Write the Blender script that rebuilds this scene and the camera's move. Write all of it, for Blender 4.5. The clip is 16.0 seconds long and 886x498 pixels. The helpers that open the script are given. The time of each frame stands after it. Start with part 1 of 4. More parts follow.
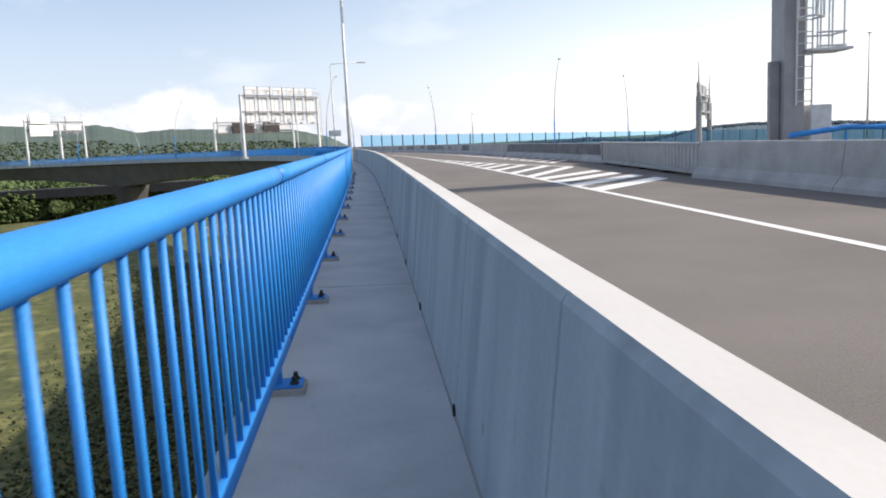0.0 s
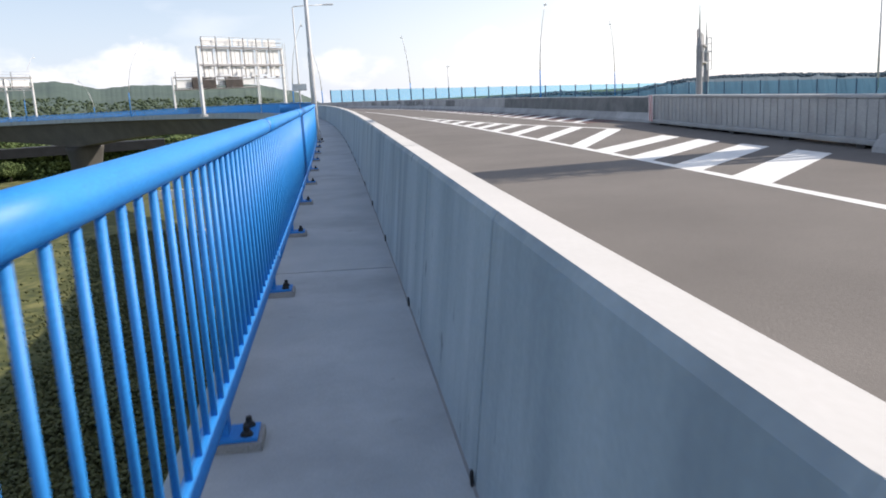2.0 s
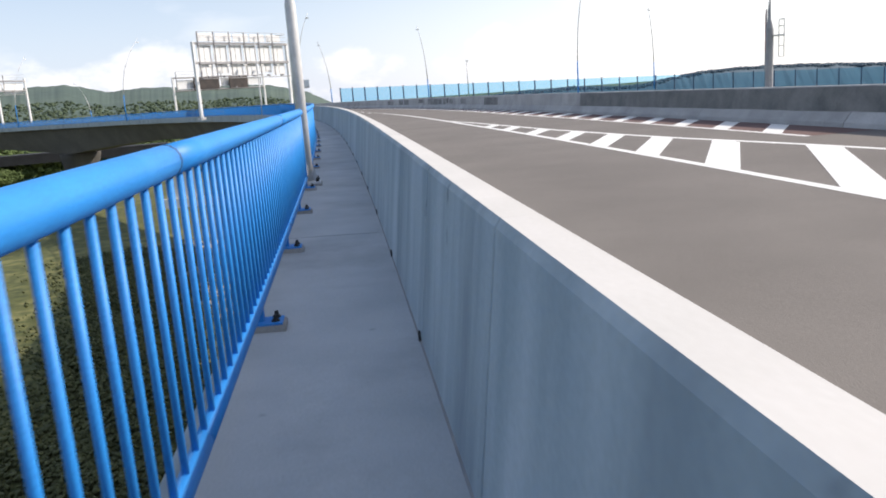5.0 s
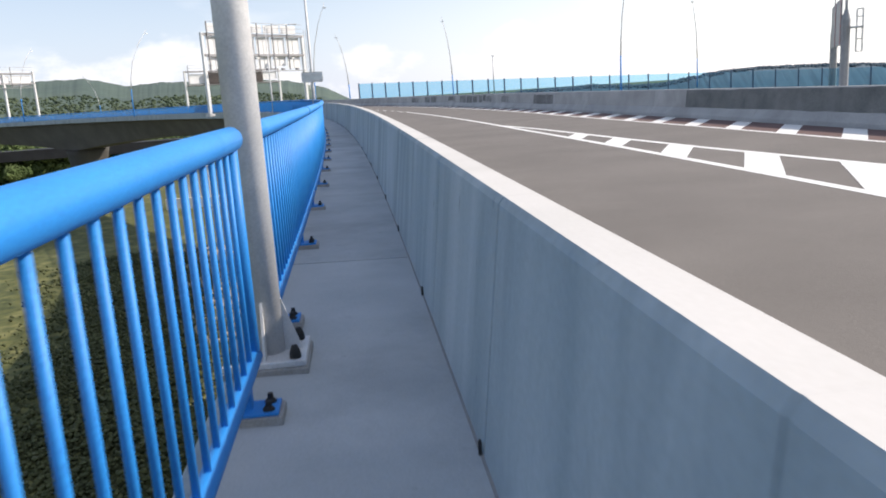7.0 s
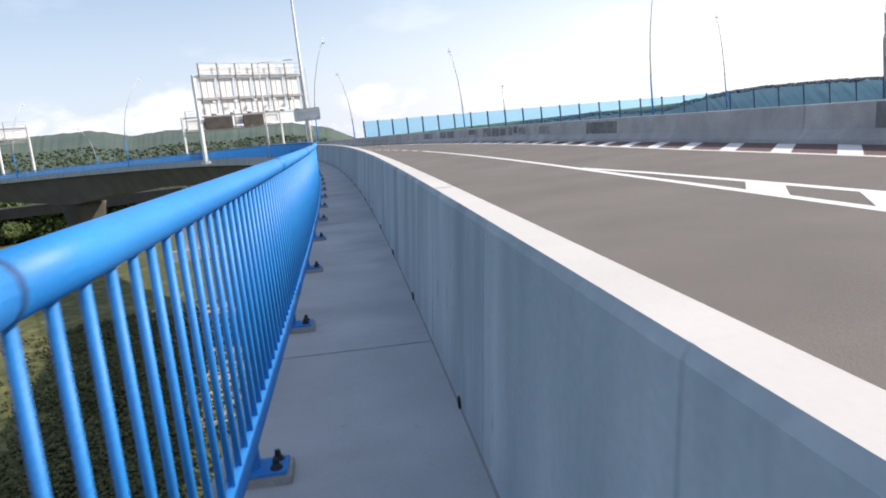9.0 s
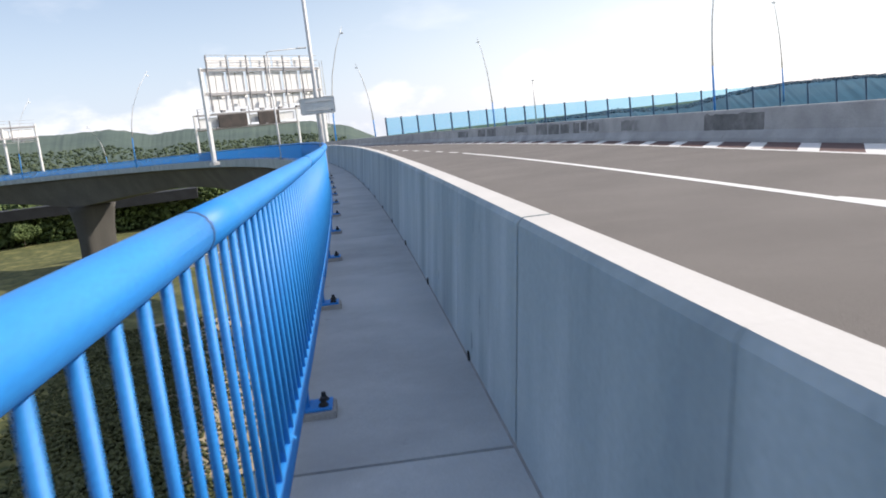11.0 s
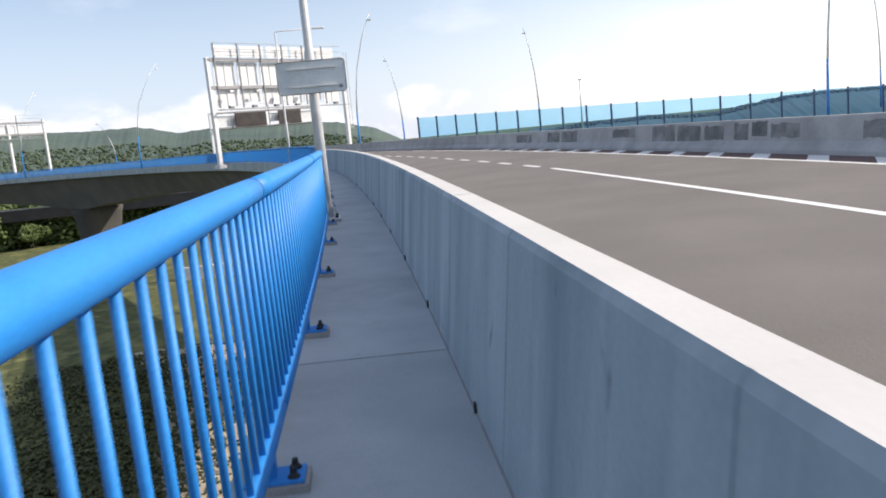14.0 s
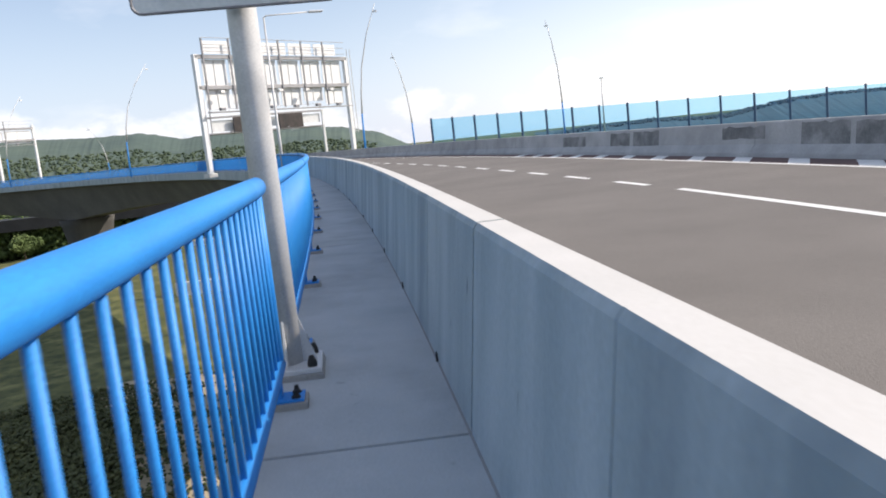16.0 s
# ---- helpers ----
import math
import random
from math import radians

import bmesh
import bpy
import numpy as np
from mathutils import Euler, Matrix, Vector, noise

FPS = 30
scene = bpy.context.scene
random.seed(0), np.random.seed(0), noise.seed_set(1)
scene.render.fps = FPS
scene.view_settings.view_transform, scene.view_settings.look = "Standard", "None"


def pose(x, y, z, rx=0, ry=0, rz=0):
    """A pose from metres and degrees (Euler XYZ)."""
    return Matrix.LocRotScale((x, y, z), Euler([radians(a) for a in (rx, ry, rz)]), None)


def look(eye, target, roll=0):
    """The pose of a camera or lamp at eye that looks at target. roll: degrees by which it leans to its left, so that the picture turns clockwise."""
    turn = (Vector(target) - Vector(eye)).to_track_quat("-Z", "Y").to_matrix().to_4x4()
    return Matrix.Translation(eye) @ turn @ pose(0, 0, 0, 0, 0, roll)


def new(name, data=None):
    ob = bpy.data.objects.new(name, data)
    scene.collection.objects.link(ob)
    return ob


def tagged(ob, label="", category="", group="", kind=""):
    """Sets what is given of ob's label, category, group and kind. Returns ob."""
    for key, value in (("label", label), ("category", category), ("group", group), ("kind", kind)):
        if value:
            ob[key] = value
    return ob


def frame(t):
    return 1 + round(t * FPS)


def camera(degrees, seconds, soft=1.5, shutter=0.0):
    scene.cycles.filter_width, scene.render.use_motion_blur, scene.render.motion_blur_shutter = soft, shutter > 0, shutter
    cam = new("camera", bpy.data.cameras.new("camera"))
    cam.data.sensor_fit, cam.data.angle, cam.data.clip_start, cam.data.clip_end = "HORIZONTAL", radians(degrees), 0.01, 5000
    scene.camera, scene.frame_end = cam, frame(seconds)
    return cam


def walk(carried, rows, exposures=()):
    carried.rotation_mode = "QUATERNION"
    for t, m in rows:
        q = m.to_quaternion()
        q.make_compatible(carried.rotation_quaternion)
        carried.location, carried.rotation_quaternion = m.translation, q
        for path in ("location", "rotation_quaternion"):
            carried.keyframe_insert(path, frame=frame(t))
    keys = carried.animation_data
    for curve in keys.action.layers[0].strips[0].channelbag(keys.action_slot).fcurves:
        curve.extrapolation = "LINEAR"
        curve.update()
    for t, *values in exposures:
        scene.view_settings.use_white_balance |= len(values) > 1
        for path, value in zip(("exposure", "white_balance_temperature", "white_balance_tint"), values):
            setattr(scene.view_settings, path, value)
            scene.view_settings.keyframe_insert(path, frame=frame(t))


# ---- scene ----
# camera and its walk: seconds, x, y, z, pitch, roll, yaw
cam = camera(59.24, 16.0, soft=1.85, shutter=0.15)
PATH = [
    (0.0, 0.067, -0.074, 1.239, -7.97, 2.72, -5.49),
    (0.5, 0.079, 1.880, 1.240, -9.33, 3.09, -5.26),
    (1.0, 0.045, 3.880, 1.232, -11.61, 2.17, -4.46),
    (1.5, -0.009, 5.883, 1.245, -11.50, 7.69, -5.00),
    (2.0, 0.046, 7.884, 1.243, -11.31, 3.06, -7.62),
    (2.5, 0.034, 9.850, 1.243, -10.93, 3.27, -5.47),
    (3.0, 0.050, 11.867, 1.236, -11.54, -0.19, -4.85),
    (3.5, 0.012, 13.927, 1.261, -10.43, 2.97, -4.29),
    (4.0, 0.068, 15.934, 1.240, -11.58, 3.10, -7.03),
    (6.5, -0.018, 26.213, 1.237, -11.17, 5.27, -6.00),
    (7.0, -0.076, 28.219, 1.232, -11.58, 3.54, -5.57),
    (7.5, -0.124, 30.295, 1.241, -10.20, 6.71, -4.46),
    (8.0, -0.115, 32.361, 1.233, -9.17, 3.60, -4.31),
    (8.5, -0.192, 34.424, 1.244, -7.75, 5.03, -3.89),
    (9.0, -0.250, 36.437, 1.242, -9.09, 6.27, -5.33),
    (11.5, -0.734, 46.914, 1.268, -9.08, 6.41, -3.79),
    (12.0, -0.809, 48.897, 1.271, -9.18, 4.38, -5.44),
    (12.5, -0.942, 50.889, 1.260, -10.14, 3.43, -2.18),
    (13.0, -0.971, 52.901, 1.245, -9.37, 4.85, -4.56),
    (13.5, -1.097, 54.913, 1.245, -9.43, 4.96, -2.34),
    (14.0, -1.228, 56.957, 1.255, -8.66, 5.45, -2.08),
    (14.5, -1.374, 58.997, 1.262, -8.08, 5.87, -0.61),
    (15.0, -1.479, 60.978, 1.246, -6.59, 2.54, -1.95),
    (15.5, -1.696, 63.038, 1.245, -9.59, 5.28, -0.21),
    (16.0, -1.852, 65.037, 1.252, -8.33, 5.83, -1.74),
]
walk(cam, [(t, pose(x, y, z, 90 + pitch, roll, yaw)) for t, x, y, z, pitch, roll, yaw in PATH],
     exposures=[(0.0, 0.29, 6730, 13), (16.0, 0.29, 6730, 13)])

# ---- world, sun ----
SUN_EL, SUN_AZ = 36.8, 3.0          # degrees up; degrees from +x towards +y
world = bpy.data.worlds.new("sky")
scene.world = world
world.use_nodes = True
wn, wl = world.node_tree.nodes, world.node_tree.links
sky = wn.new("ShaderNodeTexSky")
sky.sky_type, sky.sun_disc = "NISHITA", False
sky.sun_elevation, sky.sun_rotation = radians(SUN_EL), radians(90 - SUN_AZ)
sky.air_density, sky.dust_density, sky.ozone_density = 1.0, 0.6, 1.5
tc = wn.new("ShaderNodeTexCoord")
mp = wn.new("ShaderNodeMapping")
mp.inputs["Scale"].default_value = (1.0, 1.0, 2.6)
cn = wn.new("ShaderNodeTexNoise")
cn.inputs["Scale"].default_value, cn.inputs["Detail"].default_value = 4.2, 7.0
cr = wn.new("ShaderNodeValToRGB")
cr.color_ramp.elements[0].position, cr.color_ramp.elements[1].position = 0.54, 0.78
cr.color_ramp.elements[1].color = (0.55, 0.55, 0.55, 1)
cm = wn.new("ShaderNodeMix")
cm.data_type = "RGBA"
cm.inputs[7].default_value = (7.6, 7.8, 8.2, 1)
wl.new(tc.outputs["Generated"], mp.inputs["Vector"])
wl.new(mp.outputs["Vector"], cn.inputs["Vector"])
wl.new(cn.outputs["Fac"], cr.inputs["Fac"])
wl.new(cr.outputs["Color"], cm.inputs[0])
sx = wn.new("ShaderNodeSeparateXYZ")
hz = wn.new("ShaderNodeMapRange")            # haze towards the horizon
hz.interpolation_type = "SMOOTHSTEP"
hz.inputs[1].default_value, hz.inputs[2].default_value = -0.02, 0.24
hz.inputs[3].default_value, hz.inputs[4].default_value = 0.8, 0.25
hm = wn.new("ShaderNodeMix")
hm.data_type = "RGBA"
gm = wn.new("ShaderNodeMapRange")            # pale glow of haze on the sun's side
gm.interpolation_type = "SMOOTHSTEP"
gm.inputs[1].default_value, gm.inputs[2].default_value = -0.25, 0.55
gc = wn.new("ShaderNodeMix")
gc.data_type = "RGBA"
gc.inputs[6].default_value = (4.7, 5.45, 6.9, 1)
gc.inputs[7].default_value = (8.2, 8.35, 8.6, 1)
wl.new(tc.outputs["Generated"], sx.inputs[0])
wl.new(sx.outputs["Z"], hz.inputs[0])
wl.new(hz.outputs[0], hm.inputs[0])
wl.new(sx.outputs["X"], gm.inputs[0])
wl.new(gm.outputs[0], gc.inputs[0])
wl.new(gc.outputs[2], hm.inputs[7])
wl.new(sky.outputs["Color"], hm.inputs[6])
wl.new(hm.outputs[2], cm.inputs[6])
cu = wn.new("ShaderNodeTexNoise")            # low cumulus banks
cu.inputs["Scale"].default_value, cu.inputs["Detail"].default_value, cu.inputs["Roughness"].default_value = 9.0, 8.0, 0.55
cup = wn.new("ShaderNodeMapping")
cup.inputs["Scale"].default_value, cup.inputs["Location"].default_value = (1.0, 1.0, 1.7), (0.31, 0.0, 0.05)
lo = wn.new("ShaderNodeMapRange")            # they thin out upwards
lo.interpolation_type = "SMOOTHSTEP"
lo.inputs[1].default_value, lo.inputs[2].default_value = 0.03, 0.115
lo.inputs[3].default_value, lo.inputs[4].default_value = 0.16, -0.2
ad = wn.new("ShaderNodeMath")
cf = wn.new("ShaderNodeMapRange")
cf.interpolation_type = "SMOOTHSTEP"
cf.inputs[1].default_value, cf.inputs[2].default_value = 0.57, 0.73
cf.inputs[3].default_value, cf.inputs[4].default_value = 0.0, 0.55
cx = wn.new("ShaderNodeMix")
cx.data_type = "RGBA"
cx.inputs[7].default_value = (8.0, 8.0, 8.1, 1)
wl.new(tc.outputs["Generated"], cup.inputs["Vector"])
wl.new(cup.outputs["Vector"], cu.inputs["Vector"])
wl.new(sx.outputs["Z"], lo.inputs[0])
wl.new(cu.outputs["Fac"], ad.inputs[0])
wl.new(lo.outputs[0], ad.inputs[1])
wl.new(ad.outputs[0], cf.inputs[0])
wl.new(cf.outputs[0], cx.inputs[0])
wl.new(cm.outputs[2], cx.inputs[6])
wl.new(cx.outputs[2], wn["Background"].inputs["Color"])
wn["Background"].inputs["Strength"].default_value = 0.13
sun = new("sun", bpy.data.lights.new("sun", "SUN"))
sun.data.energy, sun.data.angle, sun.data.color = 4.5, radians(0.6), (1.0, 0.92, 0.81)
_a, _e = radians(SUN_AZ), radians(SUN_EL)
SUNV = Vector((math.cos(_e) * math.cos(_a), math.cos(_e) * math.sin(_a), math.sin(_e)))
sun.matrix_world = look(SUNV * 50, (0, 0, 0))

# ---- materials ----


def mat(name, c1, c2, rough=0.7, metal=0.0, scale=4.0, fine=60.0, bump=0.15, stain=None, stain_amt=0.4, per=0.0, spec=0.5, streak=False, grain=0.35, pits=0.0):
    """Two scales of noise between two colours, fine relief, and blotches of a third colour."""
    m = bpy.data.materials.new(name)
    m.use_nodes = True
    n, l = m.node_tree.nodes, m.node_tree.links
    b = n["Principled BSDF"]
    b.inputs["Roughness"].default_value, b.inputs["Metallic"].default_value = rough, metal
    b.inputs["Specular IOR Level"].default_value = spec
    co = n.new("ShaderNodeTexCoord")
    geo = n.new("ShaderNodeNewGeometry")
    a = n.new("ShaderNodeTexNoise")
    a.inputs["Scale"].default_value, a.inputs["Detail"].default_value = scale, 6
    f = n.new("ShaderNodeTexNoise")
    f.inputs["Scale"].default_value, f.inputs["Detail"].default_value = fine, 3
    src = geo.outputs["Position"]
    if streak:
        st = n.new("ShaderNodeMapping")
        st.inputs["Scale"].default_value = (1.0, 1.0, 0.18)
        l.new(geo.outputs["Position"], st.inputs["Vector"])
        src = st.outputs["Vector"]
    l.new(src, a.inputs["Vector"])
    l.new(geo.outputs["Position"], f.inputs["Vector"])
    r = n.new("ShaderNodeValToRGB")
    r.color_ramp.elements[0].position, r.color_ramp.elements[1].position = 0.3, 0.7
    r.color_ramp.elements[0].color, r.color_ramp.elements[1].color = (*c1, 1), (*c2, 1)
    l.new(a.outputs["Fac"], r.inputs["Fac"])
    mx = n.new("ShaderNodeMix")
    mx.data_type, mx.blend_type = "RGBA", "OVERLAY"
    mx.inputs[0].default_value = grain
    l.new(r.outputs["Color"], mx.inputs[6])
    l.new(f.outputs["Fac"], mx.inputs[7])
    out = mx.outputs[2]
    if stain:
        s = n.new("ShaderNodeTexNoise")
        s.inputs["Scale"].default_value, s.inputs["Detail"].default_value = scale * 0.37, 8
        s.inputs["Roughness"].default_value = 0.65
        l.new(src, s.inputs["Vector"])
        sr = n.new("ShaderNodeValToRGB")
        sr.color_ramp.elements[0].position, sr.color_ramp.elements[1].position = 0.5, 0.68
        sr.color_ramp.elements[1].color = (stain_amt, stain_amt, stain_amt, 1)
        l.new(s.outputs["Fac"], sr.inputs["Fac"])
        sm = n.new("ShaderNodeMix")
        sm.data_type = "RGBA"
        sm.inputs[7].default_value = (*stain, 1)
        l.new(sr.outputs["Color"], sm.inputs[0])
        l.new(out, sm.inputs[6])
        out = sm.outputs[2]
    if pits:                                 # small dark blow-holes and drips
        pn = n.new("ShaderNodeTexNoise")
        pn.inputs["Scale"].default_value, pn.inputs["Detail"].default_value = 8.5, 3
        pm = n.new("ShaderNodeMapping")
        pm.inputs["Scale"].default_value = (1.0, 1.0, 0.45)
        l.new(geo.outputs["Position"], pm.inputs["Vector"])
        l.new(pm.outputs["Vector"], pn.inputs["Vector"])
        pr = n.new("ShaderNodeMapRange")
        pr.inputs[1].default_value, pr.inputs[2].default_value = 0.69, 0.77
        pr.inputs[3].default_value, pr.inputs[4].default_value = 0.0, pits
        l.new(pn.outputs["Fac"], pr.inputs[0])
        px = n.new("ShaderNodeMix")
        px.data_type = "RGBA"
        px.inputs[7].default_value = (c1[0] * 0.35, c1[1] * 0.35, c1[2] * 0.35, 1)
        l.new(pr.outputs[0], px.inputs[0])
        l.new(out, px.inputs[6])
        out = px.outputs[2]
    if per:
        oi = n.new("ShaderNodeObjectInfo")
        mr = n.new("ShaderNodeMapRange")
        mr.inputs[3].default_value, mr.inputs[4].default_value = 1 - per, 1 + per
        l.new(oi.outputs["Random"], mr.inputs[0])
        hv = n.new("ShaderNodeHueSaturation")
        l.new(mr.outputs[0], hv.inputs["Value"])
        l.new(out, hv.inputs["Color"])
        out = hv.outputs["Color"]
    l.new(out, b.inputs["Base Color"])
    if bump:
        bp = n.new("ShaderNodeBump")
        bp.inputs["Strength"].default_value, bp.inputs["Distance"].default_value = bump, 0.02
        l.new(f.outputs["Fac"], bp.inputs["Height"])
        l.new(bp.outputs["Normal"], b.inputs["Normal"])
    return m


# blue cast of the shade is mixed into this grey and the walkway's below
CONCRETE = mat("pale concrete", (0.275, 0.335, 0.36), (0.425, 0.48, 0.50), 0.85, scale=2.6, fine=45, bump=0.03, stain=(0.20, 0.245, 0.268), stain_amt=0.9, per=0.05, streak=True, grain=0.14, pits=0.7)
WALK = mat("walkway concrete", (0.37, 0.395, 0.405), (0.465, 0.485, 0.49), 0.85, scale=1.6, fine=90, bump=0.08, stain=(0.27, 0.28, 0.285), stain_amt=0.65, per=0.05, grain=0.16, pits=0.35)
# the sunlit look of the parapet top is put into this pale warm tone
CAP = mat("weathered coping, sunlit tone", (0.56, 0.55, 0.525), (0.62, 0.605, 0.58), 0.85, scale=2, fine=60, bump=0.03, stain=(0.50, 0.485, 0.455), stain_amt=0.35, grain=0.1)
BARRIER = mat("grey barrier concrete", (0.31, 0.31, 0.31), (0.43, 0.43, 0.425), 0.9, scale=1.2, fine=40, stain=(0.24, 0.24, 0.235), stain_amt=0.6, per=0.08)
DARKPAINT = mat("dark overpainted concrete", (0.10, 0.108, 0.108), (0.17, 0.175, 0.17), 0.9, scale=2.2, fine=30, stain=(0.22, 0.22, 0.215), stain_amt=0.6, per=0.15)
# shade on the girder's side is put into this low grey
GIRDER = mat("shade-dark girder concrete", (0.085, 0.082, 0.076), (0.125, 0.12, 0.11), 0.9, scale=0.3, fine=6, stain=(0.065, 0.063, 0.06), stain_amt=0.5)
ASPHALT = mat("asphalt", (0.136, 0.123, 0.112), (0.176, 0.160, 0.146), 0.88, scale=0.5, fine=90, bump=0.3, stain=(0.125, 0.113, 0.103), stain_amt=0.5, grain=0.3)
FADED = mat("faded overpaint", (0.13, 0.135, 0.135), (0.22, 0.222, 0.22), 0.9, scale=3.2, fine=20, stain=(0.33, 0.33, 0.325), stain_amt=0.9, per=0.25)
LINE = mat("white road paint", (0.72, 0.72, 0.70), (0.82, 0.82, 0.80), 0.6, scale=3, fine=90, stain=(0.55, 0.54, 0.52), stain_amt=0.35)
BLUE = mat("blue paint", (0.014, 0.212, 0.60), (0.018, 0.242, 0.66), 0.5, scale=3, fine=120, bump=0.02, stain=(0.03, 0.25, 0.62), stain_amt=0.4, spec=0.42)
GALV = mat("galvanised steel", (0.55, 0.56, 0.57), (0.66, 0.66, 0.655), 0.45, 0.1, scale=7, fine=90, bump=0.03, stain=(0.36, 0.37, 0.38), stain_amt=0.4)
DARKSTEEL = mat("grey painted steel", (0.2, 0.2, 0.215), (0.26, 0.26, 0.275), 0.5, 0.2, scale=2, fine=50, bump=0.05)
WHITE = mat("white painted steel", (0.66, 0.67, 0.68), (0.76, 0.77, 0.78), 0.45, 0.1, scale=2, fine=40, bump=0.02)
RIBBED = mat("ribbed zinc sheet", (0.30, 0.31, 0.32), (0.37, 0.38, 0.385), 0.55, 0.2, scale=2, fine=40, bump=0.05, stain=(0.22, 0.2, 0.19), stain_amt=0.5)
BLACK = mat("black rubber", (0.012, 0.012, 0.013), (0.025, 0.025, 0.025), 0.7, scale=20, fine=90)
RED = mat("red reflective", (0.42, 0.04, 0.04), (0.5, 0.05, 0.05), 0.5, scale=9, fine=90, bump=0.02)
MORTAR = mat("mortar bed", (0.28, 0.275, 0.26), (0.37, 0.36, 0.345), 0.95, scale=12, fine=120)
JOINT = mat("joint sealant", (0.045, 0.045, 0.045), (0.08, 0.08, 0.078), 0.9, scale=12, fine=120)
SEAM = mat("weathered sealant", (0.2, 0.2, 0.2), (0.28, 0.28, 0.275), 0.9, scale=5, fine=90, stain=(0.26, 0.26, 0.255), stain_amt=0.7)
PANELDARK = mat("dark display panel", (0.035, 0.03, 0.03), (0.07, 0.055, 0.05), 0.4, scale=1, fine=10)
SIGNBACK = mat("dull aluminium sheet", (0.56, 0.61, 0.63), (0.64, 0.68, 0.69), 0.5, 0.1, scale=3, fine=40, bump=0.03, stain=(0.36, 0.39, 0.4), stain_amt=0.5)
GRASS = mat("dry meadow", (0.034, 0.05, 0.013), (0.12, 0.125, 0.035), 0.95, scale=0.9, fine=7.0, bump=1.0, stain=(0.23, 0.22, 0.08), stain_amt=0.85)
SAND = mat("bare trampled earth", (0.36, 0.30, 0.20), (0.46, 0.39, 0.27), 0.95, scale=0.4, fine=3, bump=0.3, stain=(0.22, 0.19, 0.11), stain_amt=0.5)
PAVED = mat("pale rendered concrete", (0.66, 0.64, 0.60), (0.74, 0.72, 0.68), 0.9, scale=0.4, fine=4, bump=0.2)
LEAF = mat("tree foliage", (0.05, 0.085, 0.022), (0.10, 0.145, 0.042), 0.85, scale=0.22, fine=2.4, bump=0.8, stain=(0.13, 0.16, 0.055), stain_amt=0.5)
# valley haze is mixed into this green and the canopy's below
HAZYHILL = mat("wooded hill", (0.055, 0.088, 0.078), (0.078, 0.115, 0.09), 0.95, scale=0.012, fine=0.12, bump=0.4, stain=(0.105, 0.14, 0.1), stain_amt=0.5)
WOOD = mat("haze-muted canopy", (0.042, 0.068, 0.042), (0.072, 0.10, 0.052), 0.95, scale=0.03, fine=0.7, bump=0.5, stain=(0.095, 0.115, 0.066), stain_amt=0.5)
# blue of the distance haze is mixed into this green
FARHILL = mat("haze-tinted far hill", (0.045, 0.08, 0.108), (0.058, 0.095, 0.122), 0.95, scale=0.02, fine=0.12, bump=0.3)
# the piers' shade is put into this dark grey; the streaks are stains
PIERMAT = mat("shade-dark pier concrete", (0.05, 0.048, 0.045), (0.08, 0.077, 0.07), 0.9, scale=0.4, fine=6, stain=(0.035, 0.034, 0.032), stain_amt=0.6, streak=True)
# near-black because the lower bridge's shade is painted into its colour
SHADEBRIDGE = mat("lower bridge in painted shade", (0.016, 0.017, 0.02), (0.028, 0.029, 0.033), 0.8, scale=0.5, fine=8)
# reddish surfacing with the barrier's shadow put into its dark tone
REDCOAT = mat("red-brown coating with barrier shade", (0.115, 0.07, 0.064), (0.15, 0.088, 0.08), 0.85, scale=1.2, fine=70, bump=0.3, stain=(0.10, 0.075, 0.07), stain_amt=0.6)
# darkness of the bridge's shadow on the meadow is put into this green
SHADE_GROWTH = mat("dark growth for bridge shade", (0.045, 0.056, 0.02), (0.09, 0.10, 0.036), 0.9, scale=0.5, fine=6, bump=0.6, stain=(0.06, 0.066, 0.024), stain_amt=0.5)
BARK = mat("bark", (0.07, 0.055, 0.04), (0.12, 0.095, 0.07), 0.95, scale=2, fine=20)
GLASS = bpy.data.materials.new("blue tinted glass")
GLASS.use_nodes = True
_n, _l = GLASS.node_tree.nodes, GLASS.node_tree.links
_t, _g, _m = _n.new("ShaderNodeBsdfTransparent"), _n.new("ShaderNodeBsdfGlossy"), _n.new("ShaderNodeMixShader")
_t.inputs["Color"].default_value = (0.66, 0.865, 0.965, 1)
_g.inputs["Roughness"].default_value = 0.05
_fr = _n.new("ShaderNodeFresnel")
_fr.inputs["IOR"].default_value = 1.45
_l.new(_fr.outputs[0], _m.inputs[0])
_l.new(_t.outputs[0], _m.inputs[1])
_l.new(_g.outputs[0], _m.inputs[2])
_l.new(_m.outputs[0], _n["Material Output"].inputs["Surface"])

# ---- the bridge's line: a curve that tightens to the left ----
K0, K1, S_A, S_B, DS = -0.000126, 4.576e-5, -80.0, 340.0, 0.25
_s = np.arange(S_A, S_B + DS, DS)
_k = K0 + K1 * np.clip(_s, 0, 225)
_h = np.cumsum(_k) * DS
_h -= np.interp(0, _s, _h)
_x, _y = np.cumsum(-np.sin(_h)) * DS, np.cumsum(np.cos(_h)) * DS
_x -= np.interp(0, _s, _x)
_y -= np.interp(0, _s, _y)


def heading(s):
    return float(np.interp(s, _s, _h))


def W(s, l, z=0.0):
    """The place s metres along the walkway, l metres to its right, at height z."""
    h = heading(s)
    return Vector((float(np.interp(s, _s, _x)) + l * math.cos(h), float(np.interp(s, _s, _y)) + l * math.sin(h), z))


def M(s, l, z=0.0):
    return Matrix.Translation(W(s, l, z)) @ Matrix.Rotation(heading(s), 4, "Z")


def road_z(l):
    return -0.08 + 0.01 * (l - 0.7)


